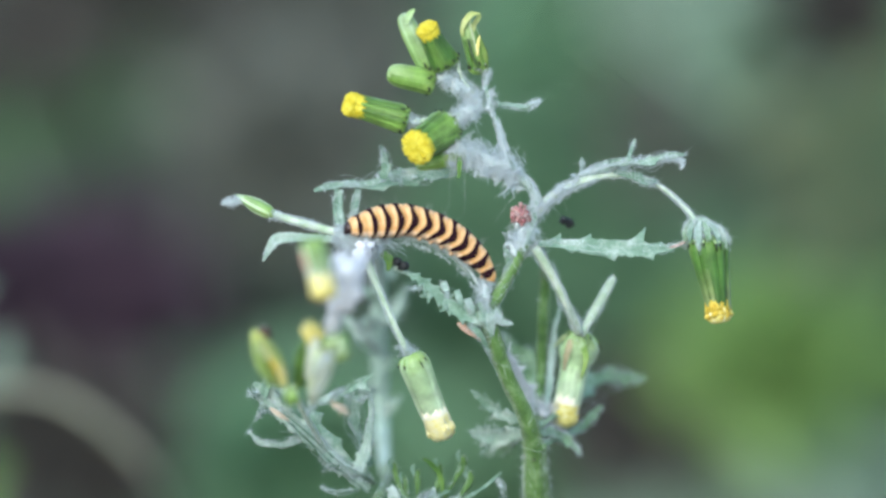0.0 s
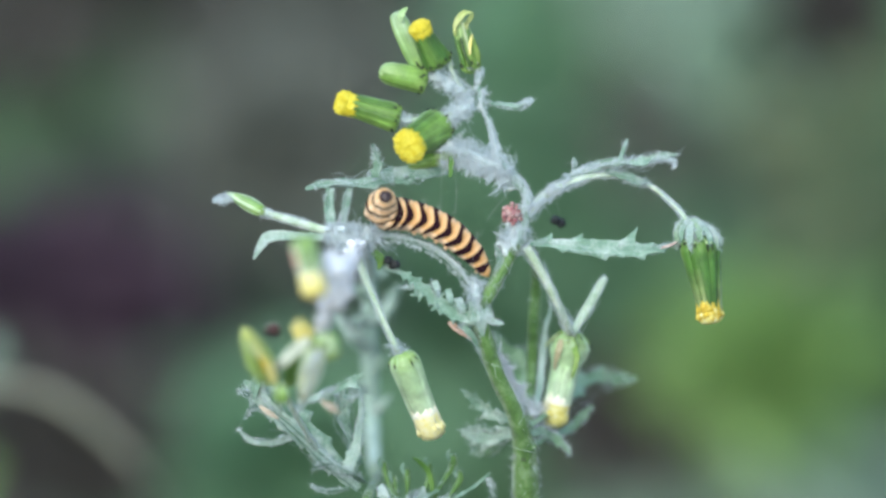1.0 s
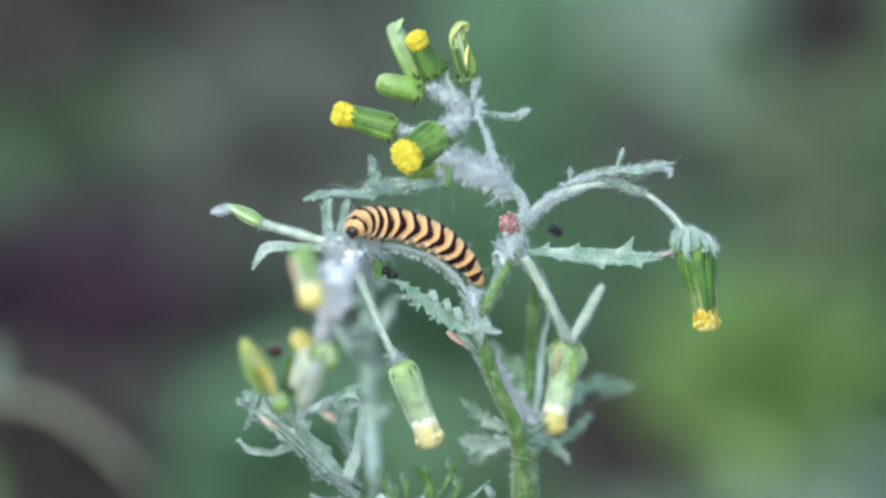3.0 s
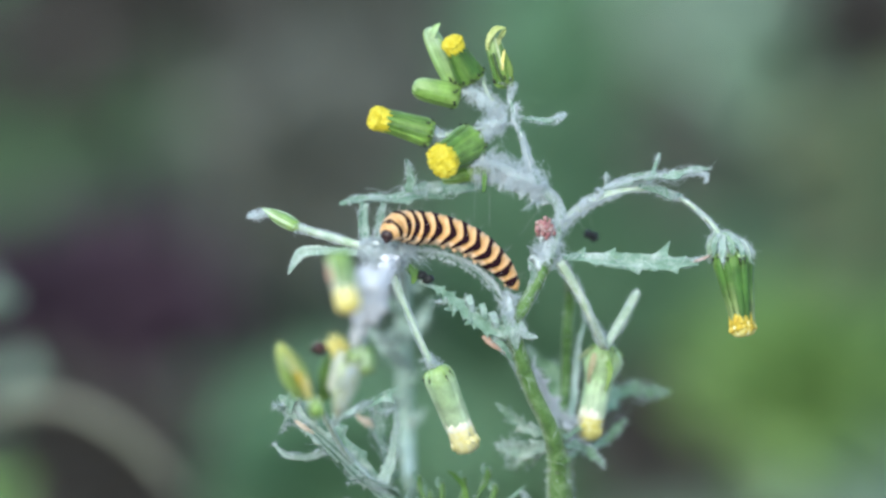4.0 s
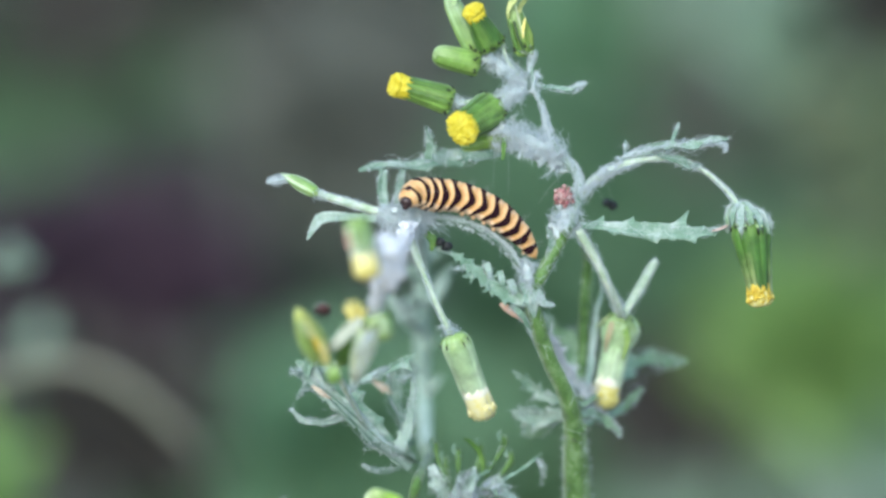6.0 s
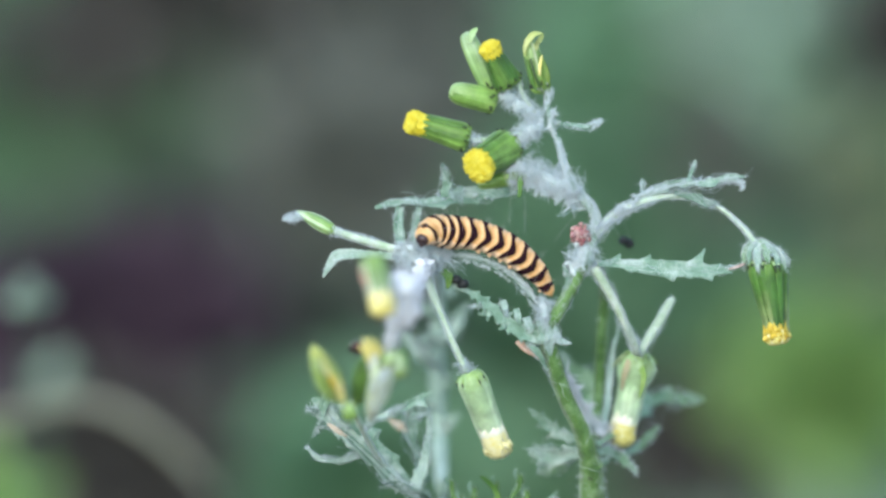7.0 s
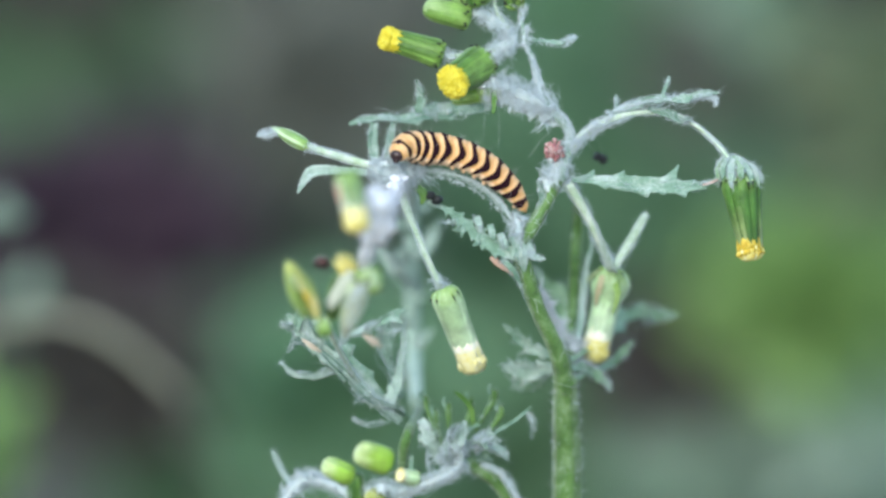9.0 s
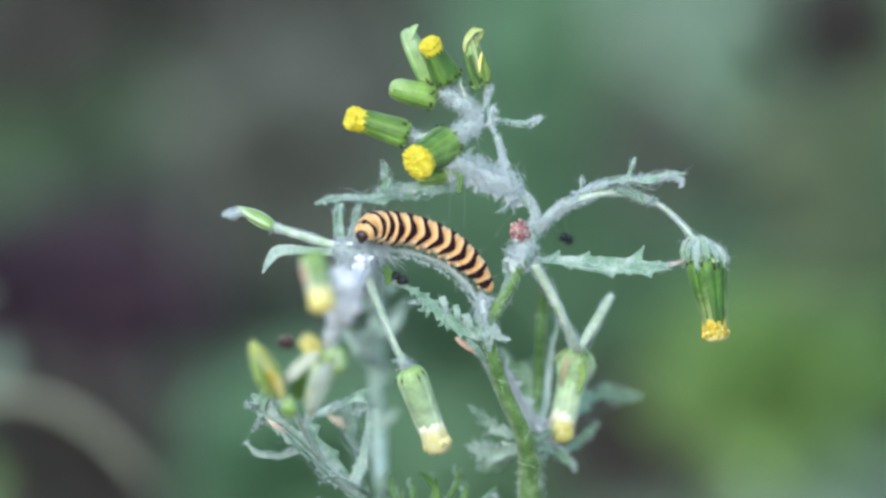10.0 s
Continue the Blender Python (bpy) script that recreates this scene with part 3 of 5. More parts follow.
    w("bright_weed", 1535, 755, 0.8, 70, 100, 300, 0.02, BRIGHTWEED, "bright yellow-green leafy weed, out of focus", 43)
    w("pale_weed", 1390, 940, 0.75, 190, 55, 480, 0.018, PALEWEED, "pale grey-green leafy weed, out of focus", 24)
    w("pale_weed", 1300, 1000, 0.6, 170, 60, 330, 0.014, PALEWEED, "pale grey-green leafy weed, out of focus", 45)
    w("pale_weed", 1430, 1020, 0.8, 220, 70, 420, 0.02, PALEWEED, "pale grey-green leafy weed, out of focus", 29)
    w("hedge_bush", 470, 1020, 0.9, 220, 140, 1100, 0.025, GREENWEED, "green leafy weed on dark soil, out of focus", 18)
    w("hedge_bush", 800, 1000, 0.85, 260, 140, 1300, 0.025, GREENWEED, "green leafy weed on dark soil, out of focus", 19)
    w("hedge_bush", 420, 850, 0.9, 170, 80, 300, 0.02, MIDWEED, "green leafy weed on dark soil, out of focus", 48)
    w("hedge_bush", 600, 910, 0.7, 150, 105, 800, 0.02, MIDWEED, "green leafy weed on dark soil, out of focus", 31)
    w("hedge_bush", 1350, 790, 0.78, 80, 70, 150, 0.02, MIDWEED, "green leafy weed on dark soil, out of focus", 32)
    w("bright_weed", -92, 1000, 0.35, 56, 80, 170, 0.012, BRIGHTWEED, "bright green weed beside a dry stalk, out of focus", 25)
    w("pale_weed", -6, 572, 0.2, 11, 15, 30, 0.0035, PALEWEED, "small pale flowering weed, out of focus", 26)
    w("pale_weed", 30, 722, 0.32, 30, 12, 7, 0.006, PALEWEED, "thin pale weed beside a dry stalk, out of focus", 44)


def build_arched_stalk():
    thing = new("arched_stalk")
    line = [(-110, 800, 3400), (-20, 775, 3400), (70, 752, 3400), (160, 768, 3400), (255, 830, 3400), (335, 920, 3500), (370, 1030, 4600), (380, 1200, 6500)]
    foot = at(*line[-1])
    thing.matrix_basis = Matrix.Translation((foot.x, foot.y, 0))
    bm = bmesh.new()
    pts = [(u, v, w, 13 if v < 900 else 11) for u, v, w in line]
    tube(bm, pts, 10, 6)
    part("stalk", bm, STRAW, thing)
    bm = bmesh.new()
    rings(bm, [foot, (foot + Vector((foot.x + 0.01, foot.y, -0.01))) / 2, Vector((foot.x + 0.015, foot.y, -0.01))], [0.0018, 0.002, 0.0024], 8)
    part("stalk_foot", bm, STRAW, thing)
    tagged(thing, "dry pale straw-coloured stalk bent into an arch", "dry stalk")


# ---- the groundsel ----
TONES = {"mist": (BUDGREEN, [HANGING, SLIM]), "green": (FRESHDIM, [FRESH, FRESH, FRESHDIM, FRESH]), "deep": (DEEP, [DEEP, DEEP, FRESHDIM, DEEP]), "pale": (HANGINGDIM, [HANGING, HANGINGDIM, HANGING]),
         "light": (BUDGREEN, [BUDGREEN, BUDGREEN, FRESH]), "lush": (LUSH, [LUSH, LUSH, BUDGREEN]), "slim": (SLIM, [SLIM, SLIM, BUDGREEN]), "stripe": (DEEP, [STRIPED, STRIPED, STRIPEDLIGHT, DEEP, STRIPED]), "dry": (STRAWBRACT, [STRAWBRACT]),
         "wan": (WANBRACT, [WANBRACT, HANGING])}


def flower_head(plant, base, tip, width, kind="yellow", tone="green", tufts=90, floret_len=0.3, label="", seed=1, bend=0.0, open_front=1.0, taper=0.8, ragged=0.0, collar=0.0):
    """A cylinder of narrow bracts from base to tip (u, v, w) with a tuft of florets beyond it."""
    rg = random.Random(seed)
    b, t = Vector(base), Vector(tip)
    axis = t - b
    side = axis.cross(Vector((0, 0, 1)))
    side = side.normalized() if side.length > 1e-3 else Vector((1, 0, 0))
    up = side.cross(axis).normalized()
    core, mats = TONES[tone]
    gap, ridge = {"deep": (0.98, 0.7), "stripe": (0.99, 0.8), "lush": (1.0, 0.12), "green": (1.0, 0.6)}.get(tone, (1.02, 0.4))
    R = width / 2
    prof = [(0.0, 0.34), (0.025, 0.62), (0.07, 0.82), (0.12, 0.94), (0.2, 1.0)] + [(x, 1 - (1 - taper) * ((x - 0.2) / 0.7) ** 0.9) for x in (0.32, 0.45, 0.6, 0.75, 0.9)] + [(1.0, taper * 0.97)]
    prof = [(x, r * (1 + collar * math.exp(-((x - 0.24) / 0.15) ** 2))) for x, r in prof]
    if kind == "bud":
        prof = [(0.0, 0.35), (0.04, 0.75), (0.15, 1.0), (0.4, 1.0), (0.65, 0.96), (0.83, 0.88), (0.93, 0.74), (0.985, 0.5), (1.0, 0.2)]
    if kind == "husk":
        prof = [(0.0, 0.3), (0.05, 0.6), (0.16, 0.86), (0.3, 0.98), (0.5, 1.0), (0.68, 0.86), (0.84, 0.6), (0.95, 0.34), (1.0, 0.14)]

    def spot(s, r, a):
        c = b + axis * s + side * (bend * math.sin(s * 2.2))
        # the whole is a little lopsided, as grown things are
        r *= 1 + 0.06 * math.sin(a + seed) + 0.05 * noise.noise(Vector((math.cos(a), math.sin(a) + seed, s * 2.5)))
        return at(*(c + side * (math.cos(a) * r) + up * (math.sin(a) * r)))

    def lay_along(bm, rows_):
        layer = bm.verts.layers.float["along"]
        for s, row in rows_:
            for v in row:
                v[layer] = s

    bm = bmesh.new()
    bm.verts.layers.float.new("along")
    made = rings(bm, [at(*(b + axis * s + side * (bend * math.sin(s * 2.2)))) for s, r in prof], [R * r * 0.91 * CELL for s, r in prof], 20)
    lay_along(bm, [(s, row) for (s, r), row in zip(prof, made)])
    head = part("flower_head", bm, core, plant, label)
    bracts = 13
    for k in range(bracts):
        a0 = 2 * math.pi * (k + 0.4 * rg.random()) / bracts
        reach = rg.uniform(0.95, 1.02) if kind == "bud" else rg.uniform(0.8, 1.08) if kind == "husk" else rg.uniform(0.93, 1.08)
        gap = 1.05 if kind == "bud" else gap
        lift = rg.uniform(0.0, 0.05) + ragged * rg.random()
        shift = rg.uniform(-0.12, 0.12)
        bm = bmesh.new()
        bm.verts.layers.float.new("along")
        rows_ = []
        for s, r in prof:
            wide = math.pi / bracts * (1.0 if s < 0.25 else gap if s < 0.85 else (0.85 if s < 0.97 else 0.4))
            row = []
            for x, h in ((-1, 0.0), (-0.55, 0.05), (0, 0.075), (0.55, 0.05), (1, 0.0)):
                row.append(bm.verts.new(spot(s * reach, R * r * (0.94 + h * ridge + lift * s), a0 + x * wide)))
            rows_.append((s + shift, row))
        for (_, x), (_, y) in zip(rows_, rows_[1:]):
            for j in range(4):
                bm.faces.new((x[j], x[j + 1], y[j + 1], y[j]))
        lay_along(bm, rows_)
        part("bract", bm, mats[rg.randrange(len(mats))], head)
    if width < 28 or tone == "lush":
        return head
    # small bracts with black tips round the base
    bm = bmesh.new()
    tips = 13 if tone != "pale" else 7
    for k in range(tips):
        a = 2 * math.pi * (k + rg.random() * 0.8) / tips
        ln = rg.uniform(0.08, 0.22)
        p = [spot(0.03 + ln * s, R * 1.04 * float(np.interp(0.03 + ln * s, [q[0] for q in prof], [q[1] for q in prof])), a) for s in (0.0, 0.55, 1.0)]
        size = 0.7 if tone == "pale" else 1.0
        rings(bm, p[:2], [1.4 * size * CELL, 2.2 * size * CELL], 6, 0, 0, True, 0)
        rings(bm, p[1:], [2.4 * size * CELL, 1.0 * size * CELL], 6, 0, 0, True, 1)
    part("calyculus", bm, [BRACTMID if tone != "stripe" else BRACTPALE, BLACKTIP], head, "ring of tiny bracts with black tips")
    if kind in ("bud", "husk"):
        return head
    fm = {"yellow": [YELLOW, YELLOW], "cream": [CREAM, PALEYELLOW], "ochre": [OCHRE, FADED], "faded": [CREAM, FADED], "ripe": [CREAM, FADED]}[kind]
    bm = bmesh.new()
    dome = [(0.86, 0.97), (1.0, 1.03), (1.0 + floret_len * 0.3, 1.05), (1.0 + floret_len * 0.62, 1.0), (1.0 + floret_len * 0.8, 0.84), (1.0 + floret_len * 0.88, 0.5)]
    dome = [(at(*(b + axis * x)), R * taper * 0.93 * r * CELL) for x, r in dome]
    before = len(bm.faces)
    rings(bm, [d[0] for d in dome], [d[1] for d in dome], 18, 0.06, 0, True, 1, rg)
    bm.faces.ensure_lookup_table()
    for f in bm.faces[before:before + 18]:
        f.material_index = 0
    tufts = int(tufts * (3.2 if kind == "yellow" else 2.6))
    for i in range(tufts):
        q = math.sqrt((i + 0.5) / tufts)
        a = i * 2.39996 + rg.gauss(0, 0.12)
        rr = R * taper * 0.93 * q
        c0 = b + axis * 0.88 + side * (math.cos(a) * rr * 0.92) + up * (math.sin(a) * rr * 0.92)
        ln = axis * (0.1 + floret_len * (1 - 0.3 * q ** 4) * (rg.uniform(0.78, 1.12) if kind == "yellow" else rg.uniform(0.7, 0.95) if kind == "ochre" else rg.uniform(0.93, 1.04)))
        out = (side * math.cos(a) + up * math.sin(a)) * rr * rg.uniform(0.05, 0.24) * open_front
        c1 = c0 + ln + out
        w0 = R * {"yellow": 0.052, "ochre": 0.085}.get(kind, 0.062)
        tip_mat = 0 if kind == "cream" and (q < 0.42 or rg.random() < 0.06) or kind == "ochre" and rg.random() < 0.6 else 1
        p = [c0, c0 + (c1 - c0) * 0.72, c0 + (c1 - c0) * 0.92, c1]
        rings(bm, [at(*x) for x in p[:2]], [w0 * 0.9 * CELL, w0 * 1.1 * CELL], 6, 0.2, 0, True, 0, rg)
        rings(bm, [at(*x) for x in p[1:]], [w0 * 1.1 * CELL, w0 * 1.55 * CELL, w0 * 0.7 * CELL], 6, 0.3, 0, True, tip_mat, rg)
    part("floret_tuft", bm, fm, head, {"yellow": "bright yellow florets", "cream": "cream and yellow florets", "ochre": "yellow and brown withering florets", "faded": "faded yellow florets", "ripe": "soft yellow florets with a white rim"}[kind])
    return head


def stem_part(plant, name, pts, mat, label="", hairs=0, hair_len=14, seed=1, sides=12, ridges=0):
    bm = bmesh.new()
    tube(bm, pts, sides, 8, 0.08, ridges)
    ob = part(name, bm, mat, plant, label)
    if hairs:
        bm = bmesh.new()
        web(bm, pts, hairs // (14 if mat is STEM else 3), 0.3, seed + 7, 1.15)
        fuzz(bm, pts, int(hairs * 0.7), hair_len * 0.45, 0.28, seed, 1.0, 0, 1.6, 5)
        h = part("down", bm, WOOL, ob)
        h["kind"] = "stuff"
    return ob


def wool_part(plant, pts, hairs, length, seed, puff=1.0, core=True, droop=0.0, white=False, clumps=1.0):
    """Cobwebby wool: an uneven felted core, small clumps, threads round it and tapering wisps."""
    rg = random.Random(seed)
    bm = bmesh.new()
    if core:
        woolly(bm, pts, seed, puff * 0.55, 1)
    line = smooth_line(pts, 10)
    long = sum(np.linalg.norm((q - p)[:3]) for p, q in zip(line, line[1:]))
    for _ in range(int(max(2, long / 7) * clumps)):
        p = line[rg.randrange(len(line))]
        off = np.array([rg.gauss(0, 0.5), rg.gauss(0.25 * droop, 0.5), rg.gauss(0, 0.4)]) * p[3]
        r = p[3] * rg.uniform(0.25, 0.6) * puff * CELL
        blob(bm, at(*(p[:3] + off)), [r * rg.uniform(0.7, 1.5), r, r * rg.uniform(0.6, 1.3)], rg.random() * 50, 1.1, 2, 1, 2.4)
    web(bm, pts, int(hairs * 0.6), 0.34, seed + 20, 1.45)
    # wisps: strands that leave together and run to a point
    for _ in range(max(2, int(hairs / 14))):
        i = rg.randrange(len(line) - 1)
        p, t = line[i], (line[i + 1] - line[i])[:3]
        t = t / (np.linalg.norm(t) + 1e-9)
        a = np.array([rg.gauss(0, 1), rg.gauss(droop, 1), rg.gauss(0, 0.8)])
        a -= t * (a @ t) * 0.6
        a /= np.linalg.norm(a) + 1e-9
        ln = length * rg.uniform(0.35, 1.15) * (1.5 if rg.random() < 0.15 else 1)
        bend = np.array([rg.gauss(0, 0.5), rg.gauss(0.2 * droop, 0.5), rg.gauss(0, 0.4)])
        tip = p[:3] + a * (p[3] * 0.5 + ln) + bend * ln * 0.6
        for _ in range(7):
            root = p[:3] + a * p[3] * 0.4 + np.array([rg.gauss(0, 0.45) for _ in range(3)]) * p[3]
            end = root + (tip - root) * rg.uniform(0.5, 1.0) + np.array([rg.gauss(0, 0.13) for _ in range(3)]) * ln
            mid = (root + end) / 2 + bend * ln * 0.25 + np.array([rg.gauss(0, 0.1) for _ in range(3)]) * ln
            q = [root, root * 0.25 + mid * 0.5 + end * 0.25, end * 0.7 + mid * 0.3, end]
            rings(bm, [at(*x) for x in q], [0.5 * CELL, 0.46 * CELL, 0.36 * CELL, 0.14 * CELL], 3, 0, 0, False, 0)
    fuzz(bm, pts, int(hairs * 0.9), length * 0.4, 0.32, seed + 50, 0.7, 0, 1.5, 9)
    ob = part("wool", bm, [DENSE if white else WOOL, DENSE if white else FELT], plant, "white cobwebby plant wool")
    ob["kind"] = "stuff"
    return ob


def leaf_part(plant, pts, mat=None, label="", name="leaf", down=1.0, **kw):
    bm = bmesh.new()
    blade(bm, pts, **kw)
    ob = part(name, bm, mat or LEAF, plant, label)
    if mat in (None, LEAFDARK, LEAFPALE, LEAFMINT):
        bm = bmesh.new()
        tube(bm, [(u, v, w - 1.2, max(0.6, h * 0.07)) for u, v, w, h in pts], 6, 8, 0.1)
        part("midrib", bm, mat or LEAF, ob)
        bm = bmesh.new()
        seed = kw.get("seed", 0) + 300
        fuzz(bm, [(u, v, w, h * 0.8) for u, v, w, h in pts], int(34 * len(pts) * down), 7, 0.28, seed, 1.0, 0, 1.4)
        web(bm, [(u, v, w - 1, h * 0.75) for u, v, w, h in pts], int(7 * len(pts) * down), 0.26, seed + 9, 1.2)
        part("down", bm, WOOL, ob)["kind"] = "stuff"
    return ob


def build_groundsel():
    foot = at(1003, 3000, 40)
    plant = new("groundsel_plant")
    plant.matrix_basis = Matrix.Translation((foot.x, foot.y, 0))
    lab = "flowering groundsel with woolly stems and hanging heads, rooted in soil"
    tagged(plant, lab, "plant")
    # main stem down to the soil
    bm = bmesh.new()
    low = [(x, y, z, r) for x, y, z, r in ((1000, 850, 40, 19), (1000, 900, 60, 23), (1003, 980, 80, 25), (1004, 1080, 80, 26), (1006, 1600, 36, 30), (1004, 2400, 40, 33))]
    tube(bm, low, 16, 8, 0.05, 6)
    e = at(1004, 2400, 40)
    rings(bm, [e + Vector((0, 0, 0.004)), Vector((foot.x, foot.y, e.z * 0.5)), Vector((foot.x, foot.y, -0.02))], [33 * CELL, 34 * CELL, 36 * CELL], 16, 0.04)
    stem = part("main_stem", bm, STEM, plant, "ribbed green stem with white down")
    bm = bmesh.new()
    fuzz(bm, low[:4], 1500, 10, 0.34, 3)
    part("down", bm, WOOL, stem)["kind"] = "stuff"

    stem_part(plant, "branch", [(1000, 870, 46, 19), (985, 805, 24, 15), (950, 730, 10, 14), (928, 665, 4, 14), (914, 615, 2, 13)], STEM, hairs=260, seed=4, ridges=5)
    stem_part(plant, "branch", [(914, 625, 2, 12), (935, 590, 0, 11), (962, 540, 0, 11), (985, 495, 0, 11)], STEM, hairs=340, seed=5, ridges=5)
    stem_part(plant, "branch", [(1000, 850, 30, 12), (1010, 760, 260, 11), (1014, 640, 290, 11), (1018, 540, 240, 10), (1000, 490, 20, 8)], STEM, hairs=150, seed=6)
    stem_part(plant, "branch", [(985, 500, 0, 12), (995, 460, -2, 10.4), (1003, 420, 0, 8.8), (985, 390, 4, 8.8), (960, 368, 6, 9.6), (947, 330, 6, 3.4), (936, 285, 4, 3), (920, 245, 2, 3.4), (912, 195, 0, 2.8)], LEAF, hairs=120, hair_len=16, seed=7)
    # node and upper wool
    wool_part(plant, [(962, 372, 2, 5), (986, 388, 0, 5), (1003, 418, -4, 5), (996, 452, -6, 9)], 300, 13, 30)
    wool_part(plant, [(965, 512, 0, 10), (978, 495, -2, 20), (985, 470, -3, 15), (994, 440, 0, 9)], 340, 18, 1)
    wool_part(plant, [(968, 395, 4, 8), (957, 368, 4, 16), (925, 354, 2, 17), (895, 342, 0, 16), (868, 334, -4, 14), (848, 334, -8, 7)], 800, 26, 2, droop=0.8)
    wool_part(plant, [(952, 372, 5, 9), (948, 340, 3, 6), (940, 305, 2, 3.5), (930, 275, 2, 3)], 190, 15, 3)
    wool_part(plant, [(928, 275, 2, 3), (920, 255, 0, 5), (922, 238, 0, 4), (926, 228, 0, 2)], 110, 16, 31)
    wool_part(plant, [(906, 254, 0, 11), (888, 262, -2, 14), (868, 278, -4, 12), (852, 292, -6, 8)], 320, 15, 4)
    wool_part(plant, [(904, 250, 0, 10), (884, 234, 2, 13), (858, 212, 2, 13), (836, 203, 2, 10)], 340, 16, 5)
    wool_part(plant, [(912, 228, 0, 2.5), (914, 212, 0, 3), (918, 198, 0, 6.5), (914, 188, 0, 4)], 130, 13, 6)
    wool_part(plant, [(800, 285, -4, 7), (785, 283, -2, 9), (776, 281, 0, 6)], 90, 12, 7)
    stem_part(plant, "stalk", [(868, 272, -4, 4.8), (830, 280, -4, 4), (790, 283, -2, 4.8)], STALK, seed=8, hairs=60)
    stem_part(plant, "stalk", [(864, 172, 4, 3), (868, 195, 3, 3.2), (880, 218, 2, 4), (893, 235, 2, 4)], STALK, seed=9, hairs=60)
    # thin bract to the right of the top
    leaf_part(plant, [(925, 250, 0, 4), (950, 255, -4, 5), (980, 258, -8, 7), (1000, 252, -8, 6), (1014, 247, -8, 2)], lobes=3, turn=40, seed=3, name="bract", depth=0.6)
    wool_part(plant, [(990, 254, -8, 2), (1003, 250, -8, 4), (1013, 247, -8, 2)], 60, 9, 8)

    rg = random.Random(31)
    for k in range(13):
        x = k / 12
        u, v = 858 + 104 * x, 352 - 6 * math.sin(x * 3) + 32 * x
        ln = rg.uniform(10, 28)
        wool_part(plant, [(u, v, -6, 4), (u - 2, v + ln * 0.5, -9, 3), (u - 5 + rg.uniform(-3, 3), v + ln, -8, 1)], 46, 9, 480 + k, 0.7)
    for k in range(9):
        x = k / 8
        u, v = 1006 + 70 * x, 440 - 52 * x ** 0.8
        ln = rg.uniform(-14, 14)
        wool_part(plant, [(u, v, -6, 3), (u - 3, v + ln * 0.5, -9, 2.4), (u - 6, v + ln, -8, 1)], 36, 8, 500 + k, 0.7)
    # heads of the top cluster
    flower_head(plant, (849, 186, 0), (817, 130, -26), 54, "yellow", "deep", 130, 0.34, "upright head with bright yellow florets", 1, taper=0.7)
    flower_head(plant, (822, 202, 22), (772, 92, 24), 38, "bud", "slim", label="slim pale green bud with an open curled tip", seed=2, bend=3)
    leaf_part(plant, [(776, 112, 6, 3), (778, 100, 2, 6), (783, 91, 2, 5), (790, 85, 2, 1.2)], BRACTPALE, "pale green curled bract at a bud's tip", "bract", seed=201, turn=-10, fold=0.4)
    flower_head(plant, (826, 216, 4), (741, 197, -2), 46, "bud", "light", label="closed green bud", seed=3)
    flower_head(plant, (778, 283, 0), (694, 258, -8), 54, "yellow", "green", 110, 0.36, "green striped head with bright yellow florets", 4, taper=0.8)
    flower_head(plant, (852, 292, 18), (798, 326, -54), 72, "yellow", "green", 150, 0.2, "green head with a yellow disc facing outwards", 5, open_front=1.4, taper=0.79)
    flower_head(plant, (868, 345, 10), (792, 360, 8), 30, "bud", "light", label="small pale green bud under a larger head", seed=6)
    flower_head(plant, (884, 338, 2), (838, 346, -2), 26, "bud", "light", label="tiny pale bud in wool", seed=7)
    # withered head: a split green husk with a dry curled top
    flower_head(plant, (906, 200, 2), (881, 106, 6), 34, "bud", "light", label="withered narrow green head, split open", seed=203, ragged=0.1)
    husk = [([(912, 198, -6, 8), (909, 172, -8, 9), (905, 150, -8, 7), (902, 132, -6, 2)], STRAWBRACT, -25, 0.6, "yellow-green withered bract"),
            ([(906, 196, -12, 3), (892, 168, -20, 3.2), (884, 138, -20, 2.4)], BRACTBLACK, 0, 0.3, "dark withered bract edge"),
            ([(896, 196, -10, 3), (884, 170, -16, 3.4), (877, 140, -14, 2)], BRACTDEEP, 0, 0.3, "dark green withered bract"),
            ([(875, 134, -10, 2), (876, 116, -12, 6), (885, 101, -12, 6), (897, 95, -12, 4), (906, 94, -12, 1)], BRACTDRY, 30, 0.6, "curled dry bract tip"),
            ([(890, 122, -14, 5), (896, 106, -14, 6), (906, 96, -12, 2)], BRACTDRY, -35, 0.6, "curled dry bract tip"),
            ([(899, 162, -20, 1), (894, 140, -20, 2.2), (889, 120, -18, 2), (886, 110, -16, 1)], WANBRACT, 10, 0.5, "white seed down"),
            ([(900, 168, -20, 1.5), (901, 148, -20, 3), (904, 132, -18, 1)], FADED, 10, 0.5, "pale yellow withered floret")]
    for k, (pts, m, turn, fold, lab) in enumerate(husk):
        leaf_part(plant, pts, m, lab, "husk_bract", turn=turn, fold=fold, seed=5 + k, curl=0.35, lobes=3, depth=0.2)

    # right arch and its head
    stem_part(plant, "stalk", [(988, 470, 0, 7.2), (1015, 432, 0, 7.2), (1050, 404, 0, 6.4), (1100, 384, 0, 5.6), (1155, 378, 2, 4.4), (1210, 392, 2, 3.7), (1258, 428, 2, 3.7), (1285, 462, 0, 4.8), (1302, 488, 0, 6.4)], STALK, "woolly arched stalk", 500, 14, 11)
    wool_part(plant, [(1002, 450, -2, 9), (1030, 420, 0, 8), (1060, 400, 0, 7), (1110, 384, 0, 4)], 260, 16, 9)
